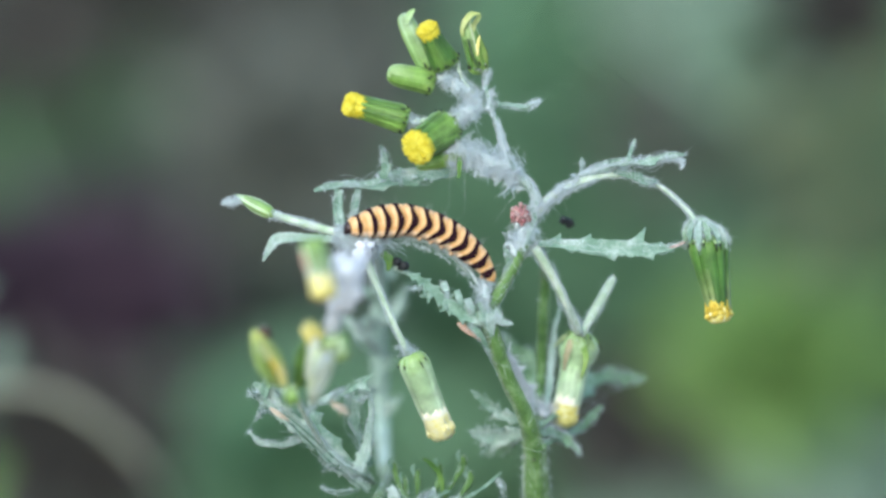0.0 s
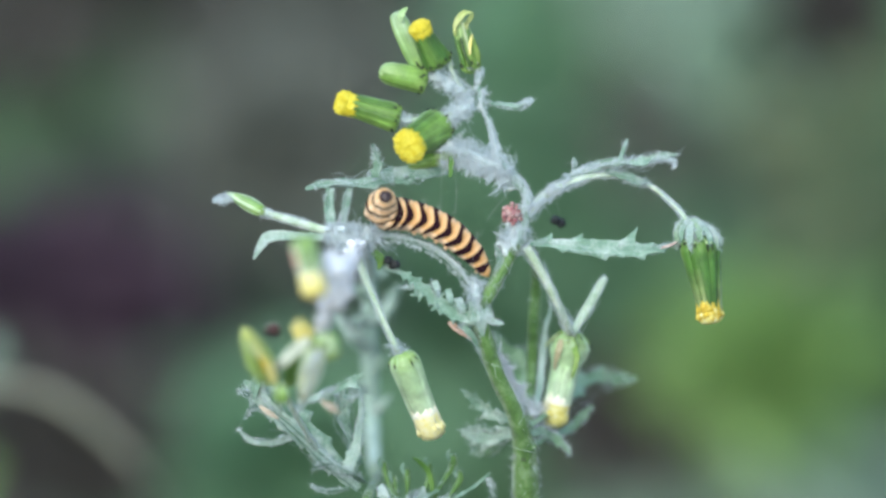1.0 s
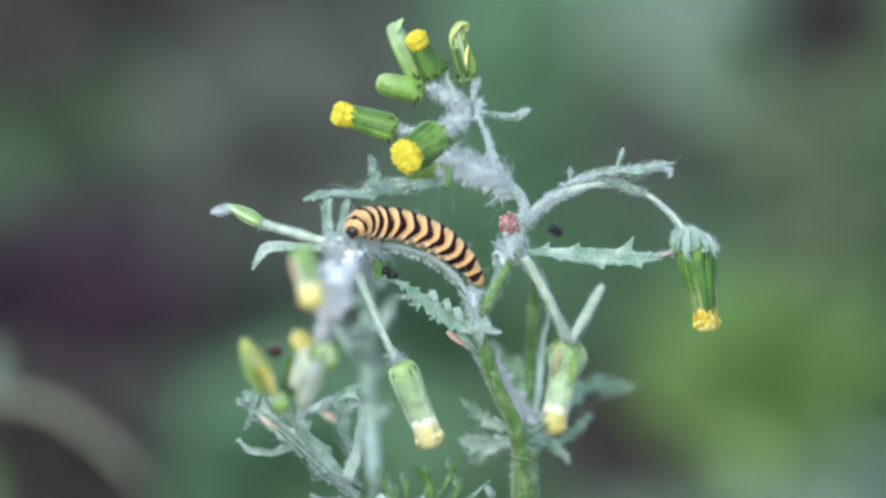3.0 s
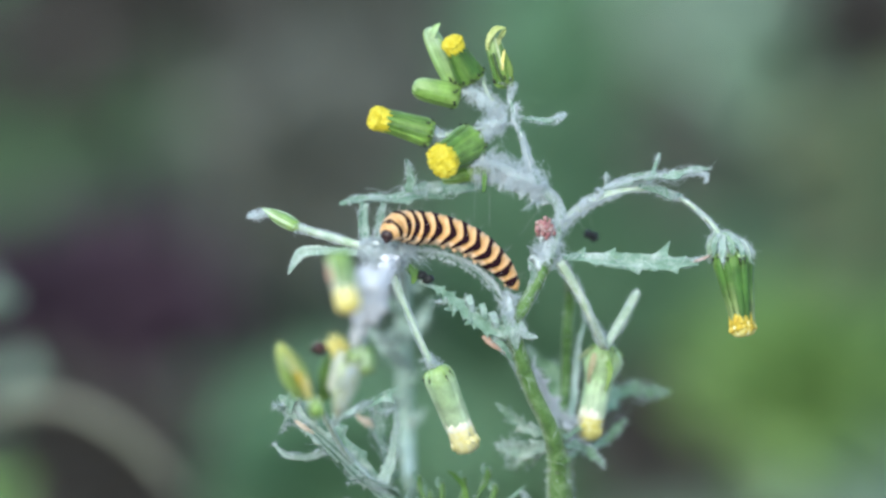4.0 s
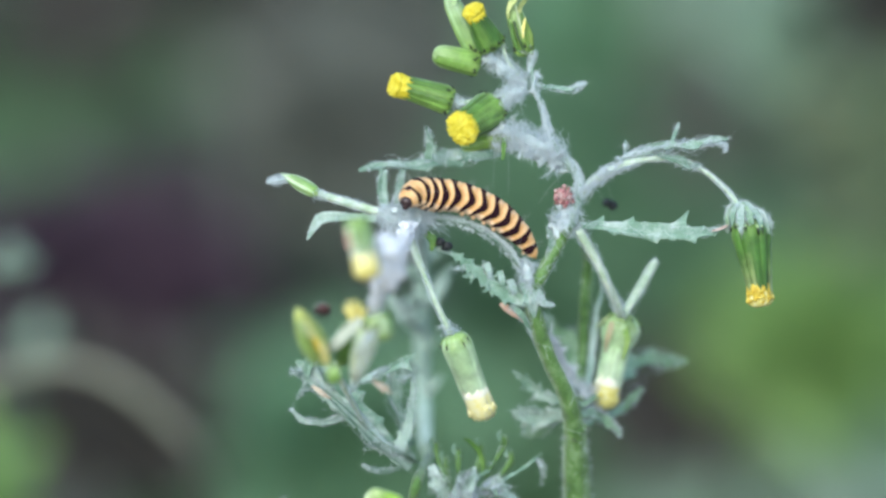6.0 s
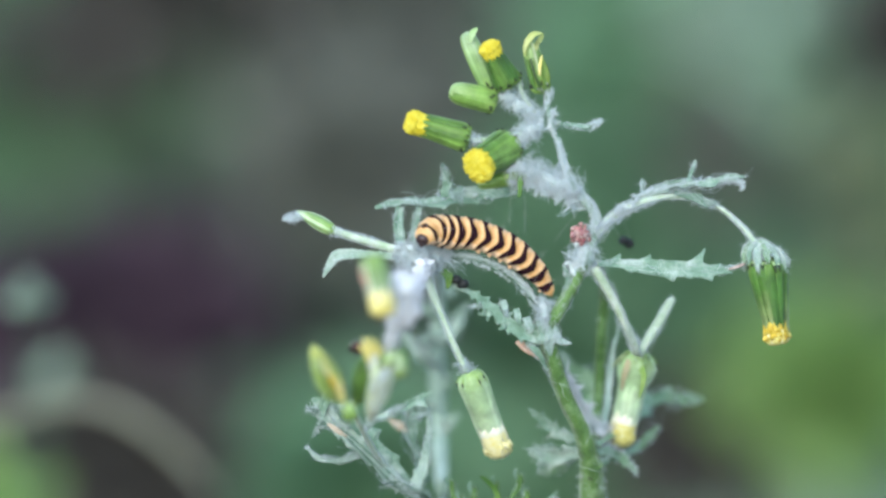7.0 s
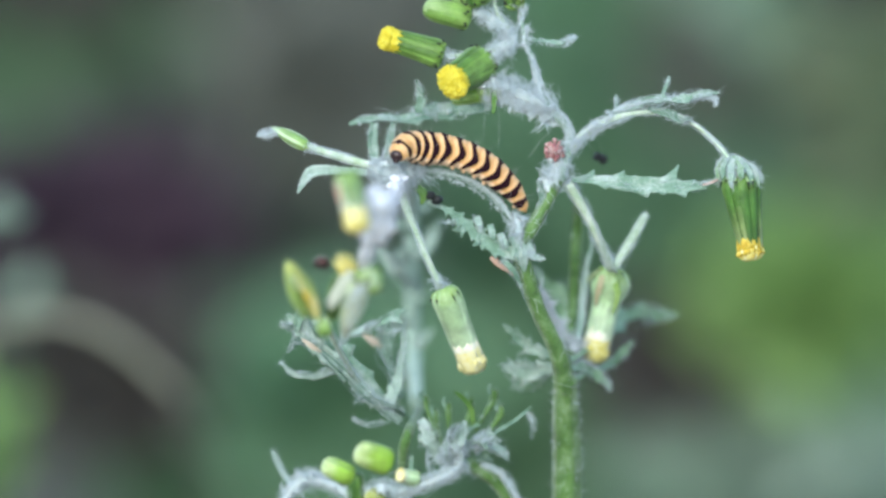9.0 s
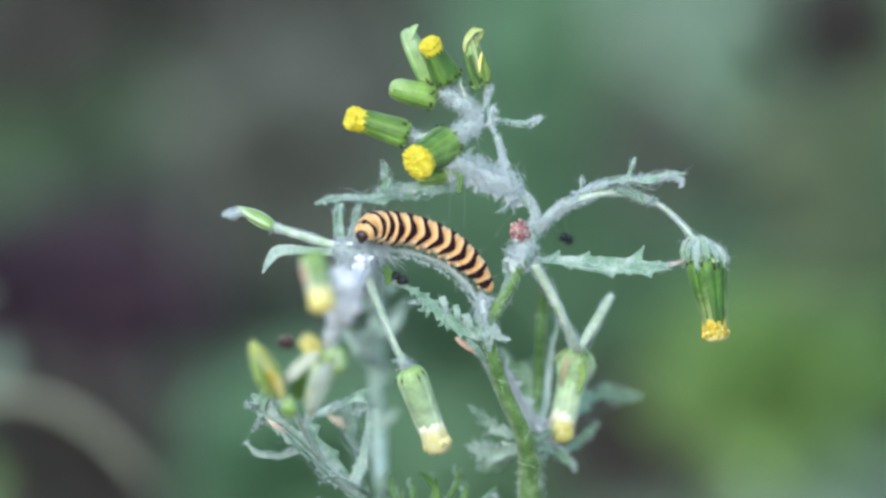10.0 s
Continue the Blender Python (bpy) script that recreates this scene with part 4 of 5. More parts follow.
    leaf_part(plant, [(1075, 392, 4, 5), (1110, 372, 0, 10), (1150, 360, -6, 14), (1195, 358, -12, 13), (1235, 346, -12, 9), (1265, 344, -8, 3)], lobes=5, turn=35, seed=11, depth=0.55, fold=0.5, curl=0.25, label="grey-green toothed bract with a frayed tip")
    leaf_part(plant, [(1140, 372, -2, 6), (1175, 382, -8, 10), (1200, 392, -10, 8), (1215, 388, -8, 2)], LEAFDARK, lobes=2, turn=20, seed=12, depth=0.4)
    wool_part(plant, [(1215, 356, -10, 4), (1240, 350, -10, 5), (1258, 352, -8, 4), (1262, 366, -8, 2)], 130, 12, 10)
    wool_part(plant, [(1080, 378, 2, 4), (1110, 366, 0, 5), (1150, 358, -4, 4), (1200, 352, -8, 3)], 220, 14, 11)
    leaf_part(plant, [(1160, 372, 20, 6), (1168, 345, 22, 5), (1178, 315, 24, 2)], seed=13, turn=50, name="bract")
    leaf_part(plant, [(1086, 388, 10, 4), (1084, 365, 10, 4), (1085, 348, 10, 3)], LEAFDARK, seed=14, turn=40, name="bract")
    flower_head(plant, (1300, 484, 0), (1323, 614, -4), 74, "ochre", "stripe", 80, 0.22, "drooping dark green striped head with withered florets", 14, taper=0.6)
    wool_part(plant, [(1286, 462, 0, 5), (1297, 478, -2, 10), (1303, 490, -2, 14), (1307, 502, -2, 8)], 300, 10, 12, 0.95)
    for k in range(13):
        a = 2 * math.pi * k / 13
        c, d = math.cos(a), math.sin(a)
        ln = 14 + 9 * math.sin(k * 2.3)
        leaf_part(plant, [(1289 + 5 * c, 456, 5 * d, 5), (1297 + 24 * c, 471 + 4 * c, 24 * d, 10), (1301 + 35 * c, 484 + 4 * c, 35 * d, 9), (1303 + 39 * c, 488 + ln, 39 * d, 2)], (LEAFPALE, LEAFMINT, LEAF)[k % 3], "woolly pale green bract", "bract", seed=440 + k, turn=math.degrees(a) % 180 - 90 if abs(c) < 0.8 else 0, lobes=2, depth=0.4, steps=6)
    # long toothed bract to the head
    leaf_part(plant, [(1006, 499, 0, 5), (1050, 500, -4, 8), (1100, 505, -8, 14), (1150, 508, -10, 14), (1195, 510, -8, 12), (1235, 507, -4, 7), (1262, 498, 0, 3)], turn=12, seed=15, fold=0.3, curl=0.15,
              teeth=((0.13, 1, 14, 0.045), (0.31, 1, 11, 0.04), (0.62, 1, 30, 0.06), (0.46, -1, 10, 0.05), (0.7, -1, 10, 0.05), (0.22, -1, 6, 0.04), (0.86, -1, 5, 0.04), (0.57, -1, 4, 0.03), (0.78, 1, 4, 0.04)), label="long grey-green toothed bract")
    leaf_part(plant, [(1238, 506, -12, 1.5), (1252, 502, -14, 2.2), (1266, 496, -16, 1.6)], FADEDROSE, seed=17, name="bract", label="reddish withered tip")

    # right hanging head, a little behind
    stem_part(plant, "stalk", [(1000, 505, 2, 9), (1030, 555, 30, 8), (1056, 605, 60, 7), (1078, 655, 110, 8)], STALK, hairs=300, seed=18)
    stem_part(plant, "stalk", [(1141, 556, 180, 1.6), (1134, 568, 178, 8), (1110, 610, 150, 9), (1080, 660, 120, 7)], STALK, seed=19, hairs=80)
    flower_head(plant, (1082, 652, 190), (1056, 778, 180), 54, "ripe", "pale", 90, 0.36, "pale green hanging head with a swollen collar and yellow florets", 20, taper=0.9, collar=0.42)
    leaf_part(plant, [(1062, 668, 160, 4), (1058, 686, 152, 6), (1053, 706, 154, 4), (1051, 722, 162, 1.5)], FADEDBROWN, "brownish withered bract on a hanging head", "husk_bract", seed=222, turn=10, fold=0.4)
    leaf_part(plant, [(1082, 668, 160, 6), (1090, 700, 150, 5), (1082, 736, 158, 1.5)], BRACTMID, "green bract on a hanging head", "husk_bract", seed=225, turn=-10, fold=0.3)
    leaf_part(plant, [(1075, 652, 190, 3), (1050, 664, 170, 4), (1034, 680, 170, 1.5)], WANBRACT, "pale straw-coloured bract", "husk_bract", seed=223, turn=20)
    wool_part(plant, [(1072, 632, 150, 4), (1080, 648, 180, 8), (1092, 660, 186, 7)], 160, 12, 224)

    # centre: hanging head from the left node
    stem_part(plant, "stalk", [(700, 515, 0, 9), (722, 570, -4, 6.2), (748, 632, -8, 4.8), (776, 690, -10, 6.3)], STALK, hairs=200, hair_len=9, seed=23)
    flower_head(plant, (782, 692, -10), (823, 797, 10), 58, "cream", "pale", 80, 0.45, "pale green hanging head with cream florets", 24, taper=0.86)
    wool_part(plant, [(770, 676, -10, 6), (776, 685, -10, 8), (781, 693, -10, 9)], 100, 12, 13, 0.9)
    # left node
    wool_part(plant, [(645, 478, -6, 10), (672, 488, -8, 18), (700, 500, -8, 22), (720, 490, -6, 16), (745, 482, -4, 8)], 620, 26, 14)
    wool_part(plant, [(702, 505, -8, 13), (692, 530, -170, 9), (682, 550, -380, 10), (672, 570, -540, 11)], 260, 15, 15, 1.2, white=True)
    stem_part(plant, "stalk", [(650, 478, -6, 7.2), (600, 464, -10, 7.2), (560, 452, -12, 6.4), (530, 441, -14, 7.2)], STALK, "pale green downy stalk", 200, 12, 25)
    flower_head(plant, (542, 447, -14), (478, 413, -16), 27.6, "husk", "mist", label="small green side bud with a woolly tip", seed=26)
    wool_part(plant, [(492, 418, -18, 4), (470, 423, -16, 6), (449, 426, -16, 3)], 150, 9, 16)
    wool_part(plant, [(552, 450, -14, 5), (536, 446, -16, 6), (522, 440, -18, 4)], 80, 8, 161, 0.8)
    leaf_part(plant, [(645, 490, -10, 6), (600, 487, -14, 7), (566, 486, -16, 9), (545, 490, -16, 10), (533, 505, -14, 7), (521, 528, -10, 1.5)], LEAFPALE, turn=10, seed=27, fold=0.3, down=0.3, label="narrow grey-green bract with a drooping tip")
    # heads in front of the focus, blurred
    flower_head(plant, (606, 488, -640), (622, 556, -645), 48, "faded", "mist", 60, 0.62, "small nodding head with pale yellow florets", 28, taper=0.94)
    leaf_part(plant, [(590, 512, -664, 1.8), (595, 532, -672, 2.8), (600, 548, -672, 1.8)], RUST, "reddish withered bract on a nodding head", "husk_bract", seed=281)
    wool_part(plant, [(650, 524, -540, 7), (664, 538, -560, 15), (666, 558, -560, 20), (660, 584, -550, 17), (652, 608, -520, 11)], 800, 18, 25, 1.9, white=True)
    stem_part(plant, "stalk", [(662, 585, -540, 9), (652, 625, -500, 8), (645, 664, -460, 6)], DENSE, hairs=160, seed=29)
    wool_part(plant, [(652, 605, -520, 7), (642, 640, -490, 7), (640, 664, -460, 6)], 220, 12, 251, 1.3, white=True)
    flower_head(plant, (650, 658, -480), (660, 704, -486), 44, "bud", "mist", label="green nodding bud", seed=30)
    flower_head(plant, (642, 664, -500), (606, 780, -470), 44, "husk", "wan", label="whitish withered head hanging in wool", seed=301, ragged=0.15)
    wool_part(plant, [(636, 690, -510, 7), (622, 726, -500, 9), (612, 768, -480, 6)], 200, 14, 26, 1.0)
    # lower left heads
    flower_head(plant, (553, 744, -500), (504, 652, -510), 50, "husk", "dry", label="yellow-green withering head, partly open", seed=310, ragged=0.12)
    leaf_part(plant, [(552, 745, -524, 4), (546, 715, -536, 6), (530, 690, -538, 5), (520, 672, -536, 2)], BRACTDRY, "pale dry bract on a withering head", "husk_bract", seed=311, turn=15, fold=0.5)
    leaf_part(plant, [(558, 748, -524, 5), (552, 726, -536, 7), (544, 704, -538, 3)], FADED, "yellow floret on a withering head", "husk_bract", seed=312, turn=-20, fold=0.5)
    leaf_part(plant, [(538, 748, -526, 4), (522, 718, -538, 5), (510, 690, -538, 3.4), (504, 668, -532, 1.4)], BRACTMID, "green stripe of a withering head", "husk_bract", seed=3121, turn=10, fold=0.4, lobes=3, depth=0.4)
    leaf_part(plant, [(524, 700, -540, 2), (515, 686, -544, 4.6), (512, 672, -542, 2)], WANBRACT, "whitish dry scale", "husk_bract", seed=3122, turn=-10, fold=0.4, lobes=2, depth=0.4)
    leaf_part(plant, [(548, 730, -542, 2), (540, 712, -548, 5), (536, 700, -546, 2)], OCHRE, "brownish yellow withered floret", "husk_bract", seed=3123, turn=20, fold=0.4, lobes=3, depth=0.4)
    flower_head(plant, (584, 752, -440), (592, 672, -450), 32, "husk", "green", label="slim upright green head", seed=313)
    flower_head(plant, (573, 780, -520), (569, 752, -526), 28, "bud", "light", label="round green bud", seed=33)
    stem_part(plant, "stalk", [(575, 745, -245, 4.8), (590, 790, -160, 4.8), (640, 870, 20, 4.8), (705, 925, 60, 5.6)], STALK, hairs=100, seed=34)
    for k, (u, v, du, dv) in enumerate(((640, 770, 30, -18), (640, 776, 32, 22), (612, 770, -12, 26))):
        d = -160 if k != 1 else -330
        leaf_part(plant, [(u, v, d, 5), (u + du * 0.5, v + dv * 0.5, d - 6, 8 if k != 1 else 11), (u + du, v + dv, d - 5, 3)], LEAFPALE if k != 1 else FADEDTAN, "pale woolly bract" if k != 1 else "dull tan withered bract", "bract", seed=420 + k, turn=20 * k - 30, lobes=2, depth=0.6, curl=0.4)
    # lower left leaf, folded along its midrib, with a jagged tip
    leaf_part(plant, [(502, 756, -20, 3), (530, 778, -18, 14), (563, 806, -14, 18), (610, 848, -6, 18), (656, 890, 4, 17), (706, 932, 20, 8)], LEAFPALE, turn=12, seed=35, fold=0.35, curl=0.6, lobes=9, depth=0.4, steps=24, label="grey-green lobed leaf with curled edges")
    leaf_part(plant, [(504, 742, -8, 3), (528, 762, -6, 15), (564, 788, 0, 22), (612, 830, 6, 19), (660, 876, 14, 12), (702, 914, 18, 4)], LEAF, turn=8, seed=357, fold=0.2, curl=0.3, down=0.6, teeth=((0.12, 1, 26, 0.05), (0.3, 1, 10, 0.06), (0.55, 1, 16, 0.07), (0.72, 1, 10, 0.06)), label="broad grey-green half of a folded leaf")
    # two thin dark blades laid over the leaf as its fold's shadow line
    leaf_part(plant, [(540, 792, -36, 1.2), (566, 812, -36, 2.6), (612, 856, -30, 3), (654, 896, -20, 2.6), (700, 932, 0, 1.5)], LEAFDARK, turn=10, seed=351, fold=0.2, lobes=8, depth=0.5, down=0.1)
    leaf_part(plant, [(556, 796, -34, 1), (600, 832, -32, 2.4), (640, 870, -26, 2), (672, 896, -16, 1)], LEAFDARK, turn=10, seed=356, fold=0.2, lobes=6, depth=0.5, down=0.1)
    leaf_part(plant, [(522, 774, -22, 6), (528, 742, -26, 8), (534, 708, -26, 1.5)], LEAF, turn=20, seed=352, fold=0.5, teeth=((0.4, -1, 6, 0.1),))
    leaf_part(plant, [(516, 766, -24, 5), (506, 764, -28, 5), (494, 758, -28, 1.5)], LEAFDARK, turn=20, seed=353, fold=0.5)
    leaf_part(plant, [(528, 784, -26, 6), (518, 794, -30, 6), (510, 806, -30, 2)], LEAFDARK, turn=20, seed=354, fold=0.5)
    leaf_part(plant, [(600, 835, -10, 9), (560, 848, -20, 8), (520, 848, -24, 6), (496, 828, -22, 2)], LEAFPALE, turn=30, seed=36, fold=0.5, lobes=2, depth=0.4)
    leaf_part(plant, [(560, 800, -16, 8), (540, 765, -22, 8), (535, 728, -26, 2)], LEAFPALE, turn=30, seed=37, fold=0.4)
    leaf_part(plant, [(640, 782, -30, 3), (662, 762, -40, 6), (684, 748, -44, 13), (702, 738, -42, 8), (716, 728, -40, 2)], LEAF, turn=20, seed=38, lobes=3, depth=0.5, fold=0.5, teeth=((0.6, -1, 16, 0.12),))
    leaf_part(plant, [(676, 768, -50, 2), (692, 772, -52, 5), (706, 766, -50, 2)], LEAFDARK, turn=20, seed=381, fold=0.4)
    leaf_part(plant, [(690, 900, 10, 15), (703, 858, 14, 12), (710, 815, 16, 6.5), (712, 785, 16, 5), (708, 752, 16, 2)], LEAFPALE, turn=20, seed=39, fold=0.4, lobes=3, depth=0.3)
    leaf_part(plant, [(600, 780, -20, 8), (640, 770, -18, 9), (665, 765, -18, 3)], LEAFPALE, turn=30, seed=40, lobes=2)
    leaf_part(plant, [(710, 890, 90, 8), (690, 830, 120, 16), (680, 780, 130, 18), (690, 735, 130, 5)], LEAFDARK, turn=25, seed=402, lobes=3, depth=0.6, curl=0.4)
    leaf_part(plant, [(720, 920, 30, 7), (690, 905, -10, 10), (650, 890, -20, 9), (625, 895, -20, 3)], LEAFDARK, turn=35, seed=404, lobes=3, depth=0.6, curl=0.4)
    leaf_part(plant, [(690, 930, 14, 4), (650, 936, 10, 4), (622, 926, 8, 2)], turn=45, seed=41, fold=0.5)
    leaf_part(plant, [(532, 786, -36, 2), (548, 798, -38, 4.5), (566, 810, -36, 2)], FADEDTAN, seed=43, name="leaf_tip", label="pale tan withered leaf edge")
    # blurred stem behind
    stem_part(plant, "branch", [(712, 494, 60, 9), (718, 506, 420, 11), (724, 560, 640, 14), (726, 700, 720, 16), (730, 820, 700, 15), (736, 905, 480, 11)], BLUESTEM, "pale bluish downy branch", 0, 18, 44)
    stem_part(plant, "branch", [(736, 890, 440, 8.6), (737, 915, 180, 8.6), (722, 950, 10, 9.6), (713, 985, 0, 9.6), (716, 1030, 50, 9.6), (735, 1100, 80, 10), (800, 1300, 60, 11.9), (985, 1700, 40, 13.2)], STEM, "green downy branch", 200, 12, 45)
    leaf_part(plant, [(728, 690, 700, 10), (696, 664, 660, 16), (672, 634, 650, 11), (652, 616, 650, 3)], lobes=2, seed=45, turn=30)
    leaf_part(plant, [(730, 640, 680, 10), (758, 606, 660, 14), (778, 570, 650, 4)], lobes=2, seed=46, turn=30)

    for k, (u, v, du, dv) in enumerate(((725, 600, -34, -28), (728, 640, 42, -40), (722, 680, -44, -34), (728, 720, 36, -30), (724, 760, -40, -20), (730, 800, 34, -34), (726, 560, 34, -14), (724, 640, -30, -10), (732, 850, -36, -16))):
        leaf_part(plant, [(u, v, 680, 8), (u + du * 0.5, v + dv * 0.4, 640, 15), (u + du, v + dv, 630, 4)], LEAFPALE if k % 3 else LEAF, seed=520 + k, turn=20, lobes=3, depth=0.6, curl=0.4, down=0.3)

    # leaf under the caterpillar
    leaf_part(plant, [(690, 486, 0, 8), (740, 485, 0, 10), (790, 493, 0, 13), (840, 512, 0, 14), (880, 545, 0, 13), (905, 580, 0, 9), (915, 612, 2, 6)], lobes=16, turn=48, seed=50, depth=0.45, fold=0.3, down=0.5, label="grey-green leaf edge bitten by a caterpillar")
    leaf_part(plant, [(752, 540, -6, 5), (782, 553, -8, 5), (812, 572, -8, 7), (842, 600, -6, 10), (872, 620, -4, 12), (900, 632, -2, 12), (925, 640, -2, 8)], LEAF, down=0.6, turn=15, seed=51, fold=0.3, curl=0.4,
              teeth=((0.2, -1, 9, 0.025), (0.27, -1, 14, 0.03), (0.33, -1, 18, 0.03), (0.39, -1, 20, 0.035), (0.48, -1, 8, 0.03), (0.58, -1, 8, 0.04), (0.7, -1, 9, 0.04), (0.22, 1, 8, 0.03), (0.31, 1, 9, 0.03), (0.4, 1, 12, 0.03), (0.5, 1, 16, 0.04), (0.62, 1, 18, 0.05), (0.75, 1, 14, 0.05)), label="lobed grey-green leaf below the caterpillar")
    for k, (u, v, du, dv, h) in enumerate(((806, 574, -22, 4, 4), (820, 588, -24, 2, 4), (838, 566, 10, 26, 6), (862, 580, 8, 30, 6), (880, 596, 12, 26, 7), (846, 606, -14, 12, 4))):
        leaf_part(plant, [(u, v, -8, h), (u + du * 0.5, v + dv * 0.55, -12, h), (u + du, v + dv, -10, 1)], LEAF if k % 2 else LEAFPALE, "pointed lobe of a leaf", "lobe", seed=530 + k, turn=18, fold=0.4)
    leaf_part(plant, [(905, 600, -8, 9), (918, 632, -12, 12), (924, 664, -10, 2)], turn=20, seed=513, fold=0.4, teeth=((0.5, 1, 10, 0.12), (0.45, -1, 10, 0.12)))
    leaf_part(plant, [(730, 515, -10, 6), (744, 526, -14, 8), (741, 546, -14, 2)], BRACTDEEP, seed=52, turn=10)
    wool_part(plant, [(905, 558, -2, 4), (911, 580, -4, 11), (917, 610, -4, 9), (922, 640, -2, 4)], 260, 22, 18)
    leaf_part(plant, [(905, 600, -6, 9), (925, 620, -8, 13), (942, 637, -8, 6), (962, 641, -8, 1.5)], seed=53, turn=20, teeth=((0.4, -1, 10, 0.1),))
    leaf_part(plant, [(880, 640, 4, 5), (900, 655, -8, 8), (920, 690, -4, 4)], lobes=2, seed=54, turn=10)
    leaf_part(plant, [(864, 638, 16, 3), (878, 647, 14, 6.5), (894, 657, 14, 6.5), (908, 666, 18, 4)], RUST, "orange-pink withered leaf end", "leaf_tip", seed=55)
    leaf_part(plant, [(945, 570, -4, 4), (955, 530, -6, 6), (945, 500, -6, 2)], LEAFDARK, seed=56, turn=20, name="bract")
    wool_part(plant, [(735, 484, -6, 2), (790, 490, -8, 2), (840, 508, -10, 2), (878, 538, -10, 2), (900, 572, -8, 2)], 50, 7, 27)
    bm = bmesh.new()
    fuzz(bm, [(742, 488, -8, 8), (795, 496, -8, 9), (842, 516, -8, 9), (880, 548, -6, 8), (902, 584, -4, 6)], 420, 5, 0.7, 28, 1.0, 0, 0.7, 3)
    part("leaf_hairs", bm, FELT, plant, "short stiff hairs on a leaf edge")["kind"] = "stuff"
    # bract behind the caterpillar
    leaf_part(plant, [(612, 406, 110, 4.6), (650, 398, 120, 11.5), (710, 396, 130, 16.1), (770, 385, 120, 20.7), (830, 382, 90, 16.1), (880, 366, 20, 9.2)], LEAF, down=0.4, lobes=4, turn=35, seed=57, depth=0.45, fold=0.5, curl=0.3, label="blue-grey bract behind the caterpillar")
    wool_part(plant, [(620, 402, 106, 3), (660, 390, 110, 5), (700, 392, 116, 5), (745, 378, 110, 8), (785, 382, 104, 8), (820, 392, 80, 5)], 70, 12, 570, 0.6, core=False, clumps=0.5)
    leaf_part(plant, [(655, 402, 30, 7), (652, 430, 28, 9), (658, 475, 16, 9)], seed=58, turn=20, fold=0.5)
    leaf_part(plant, [(688, 402, 34, 6), (682, 430, 34, 7), (676, 470, 20, 6)], seed=59, turn=30, fold=0.5)
    leaf_part(plant, [(735, 385, 50, 10), (738, 355, 56, 12), (730, 325, 60, 3)], LEAFDARK, seed=60, turn=20, lobes=2)
    leaf_part(plant, [(868, 345, -14, 4), (868, 362, -16, 5), (866, 384, -16, 2)], BRACTDEEP, seed=61, name="bract")

    # leaves round the lower stem
    leaf_part(plant, [(985, 810, 50, 10.8), (945, 800, 110, 19), (915, 778, 120, 18), (886, 755, 120, 3)], LEAF, lobes=4, seed=62, turn=15, depth=0.6)
    leaf_part(plant, [(980, 830, 60, 10.8), (940, 840, 110, 26), (910, 836, 120, 22), (888, 826, 120, 3)], LEAFPALE, lobes=4, seed=63, turn=10, depth=0.6)
    leaf_part(plant, [(960, 840, 150, 13.5), (935, 860, 180, 18), (905, 868, 180, 3)], LEAFMINT, lobes=4, seed=64, turn=10, depth=0.5)
    leaf_part(plant, [(1000, 830, 60, 8.1), (995, 760, 310, 18.36), (985, 700, 340, 20.655), (960, 680, 340, 11.475), (945, 655, 340, 3.485)], LEAFMINT, lobes=3, seed=65, turn=10, depth=0.5)
    leaf_part(plant, [(1012, 830, 120, 8), (1028, 740, 220, 9), (1034, 660, 240, 7), (1046, 606, 240, 3)], LEAFPALE, lobes=3, seed=66, turn=25, depth=0.5)
    leaf_part(plant, [(1010, 820, 60, 10.8), (1075, 770, 300, 22), (1120, 735, 440, 23), (1160, 737, 460, 17), (1195, 738, 460, 5)], LEAFMINT, lobes=5, seed=67, turn=15, depth=0.7)
    leaf_part(plant, [(1010, 850, 40, 8), (1070, 830, 240, 9), (1098, 806, 270, 12), (1118, 784, 270, 3)], LEAFMINT, lobes=4, seed=68, turn=15, depth=0.5)
    leaf_part(plant, [(1008, 830, 20, 8), (1040, 836, 130, 13), (1062, 850, 150, 11), (1080, 868, 150, 2.7)], LEAFMINT, lobes=3, seed=69, turn=15, depth=0.5)
    wool_part(plant, [(954, 690, 60, 2), (980, 748, 120, 5), (1004, 792, 150, 12), (1032, 808, 170, 14)], 420, 24, 19, 0.9, core=False, white=True, clumps=0.5)

    # lower tuft of woolly young leaves and buds
    wool_part(plant, [(712, 1054, 24, 6), (740, 1047, 0, 9), (775, 1032, -16, 10), (804, 1016, -18, 10), (820, 996, -16, 6)], 340, 18, 20, 1.1, clumps=0.2)
    wool_part(plant, [(776, 975, -10, 4), (780, 995, -14, 5), (790, 1014, -16, 5)], 90, 16, 200, 0.5, core=False, clumps=0.2)
    wool_part(plant, [(798, 1000, -10, 6), (808, 970, -14, 6), (820, 942, -14, 4)], 90, 16, 201, 0.5, core=False, clumps=0.2)
    wool_part(plant, [(812, 990, -10, 6), (836, 968, 0, 5), (856, 948, 10, 4)], 150, 14, 202, 0.45, core=False, clumps=0.2)
    wool_part(plant, [(758, 975, -6, 1.5), (756, 1000, -8, 1.6), (760, 1024, -8, 2)], 60, 9, 204, core=False, clumps=0.1)
    # pale upright young leaves on both sides of a gap
    leaf_part(plant, [(776, 1005, 0, 4), (768, 975, -14, 14), (756, 950, -22, 21), (744, 926, -22, 6)], LEAFPALE, lobes=3, depth=0.5, turn=15, seed=720, fold=0.35, curl=0.4, label="whitish young leaf in a woolly tuft")
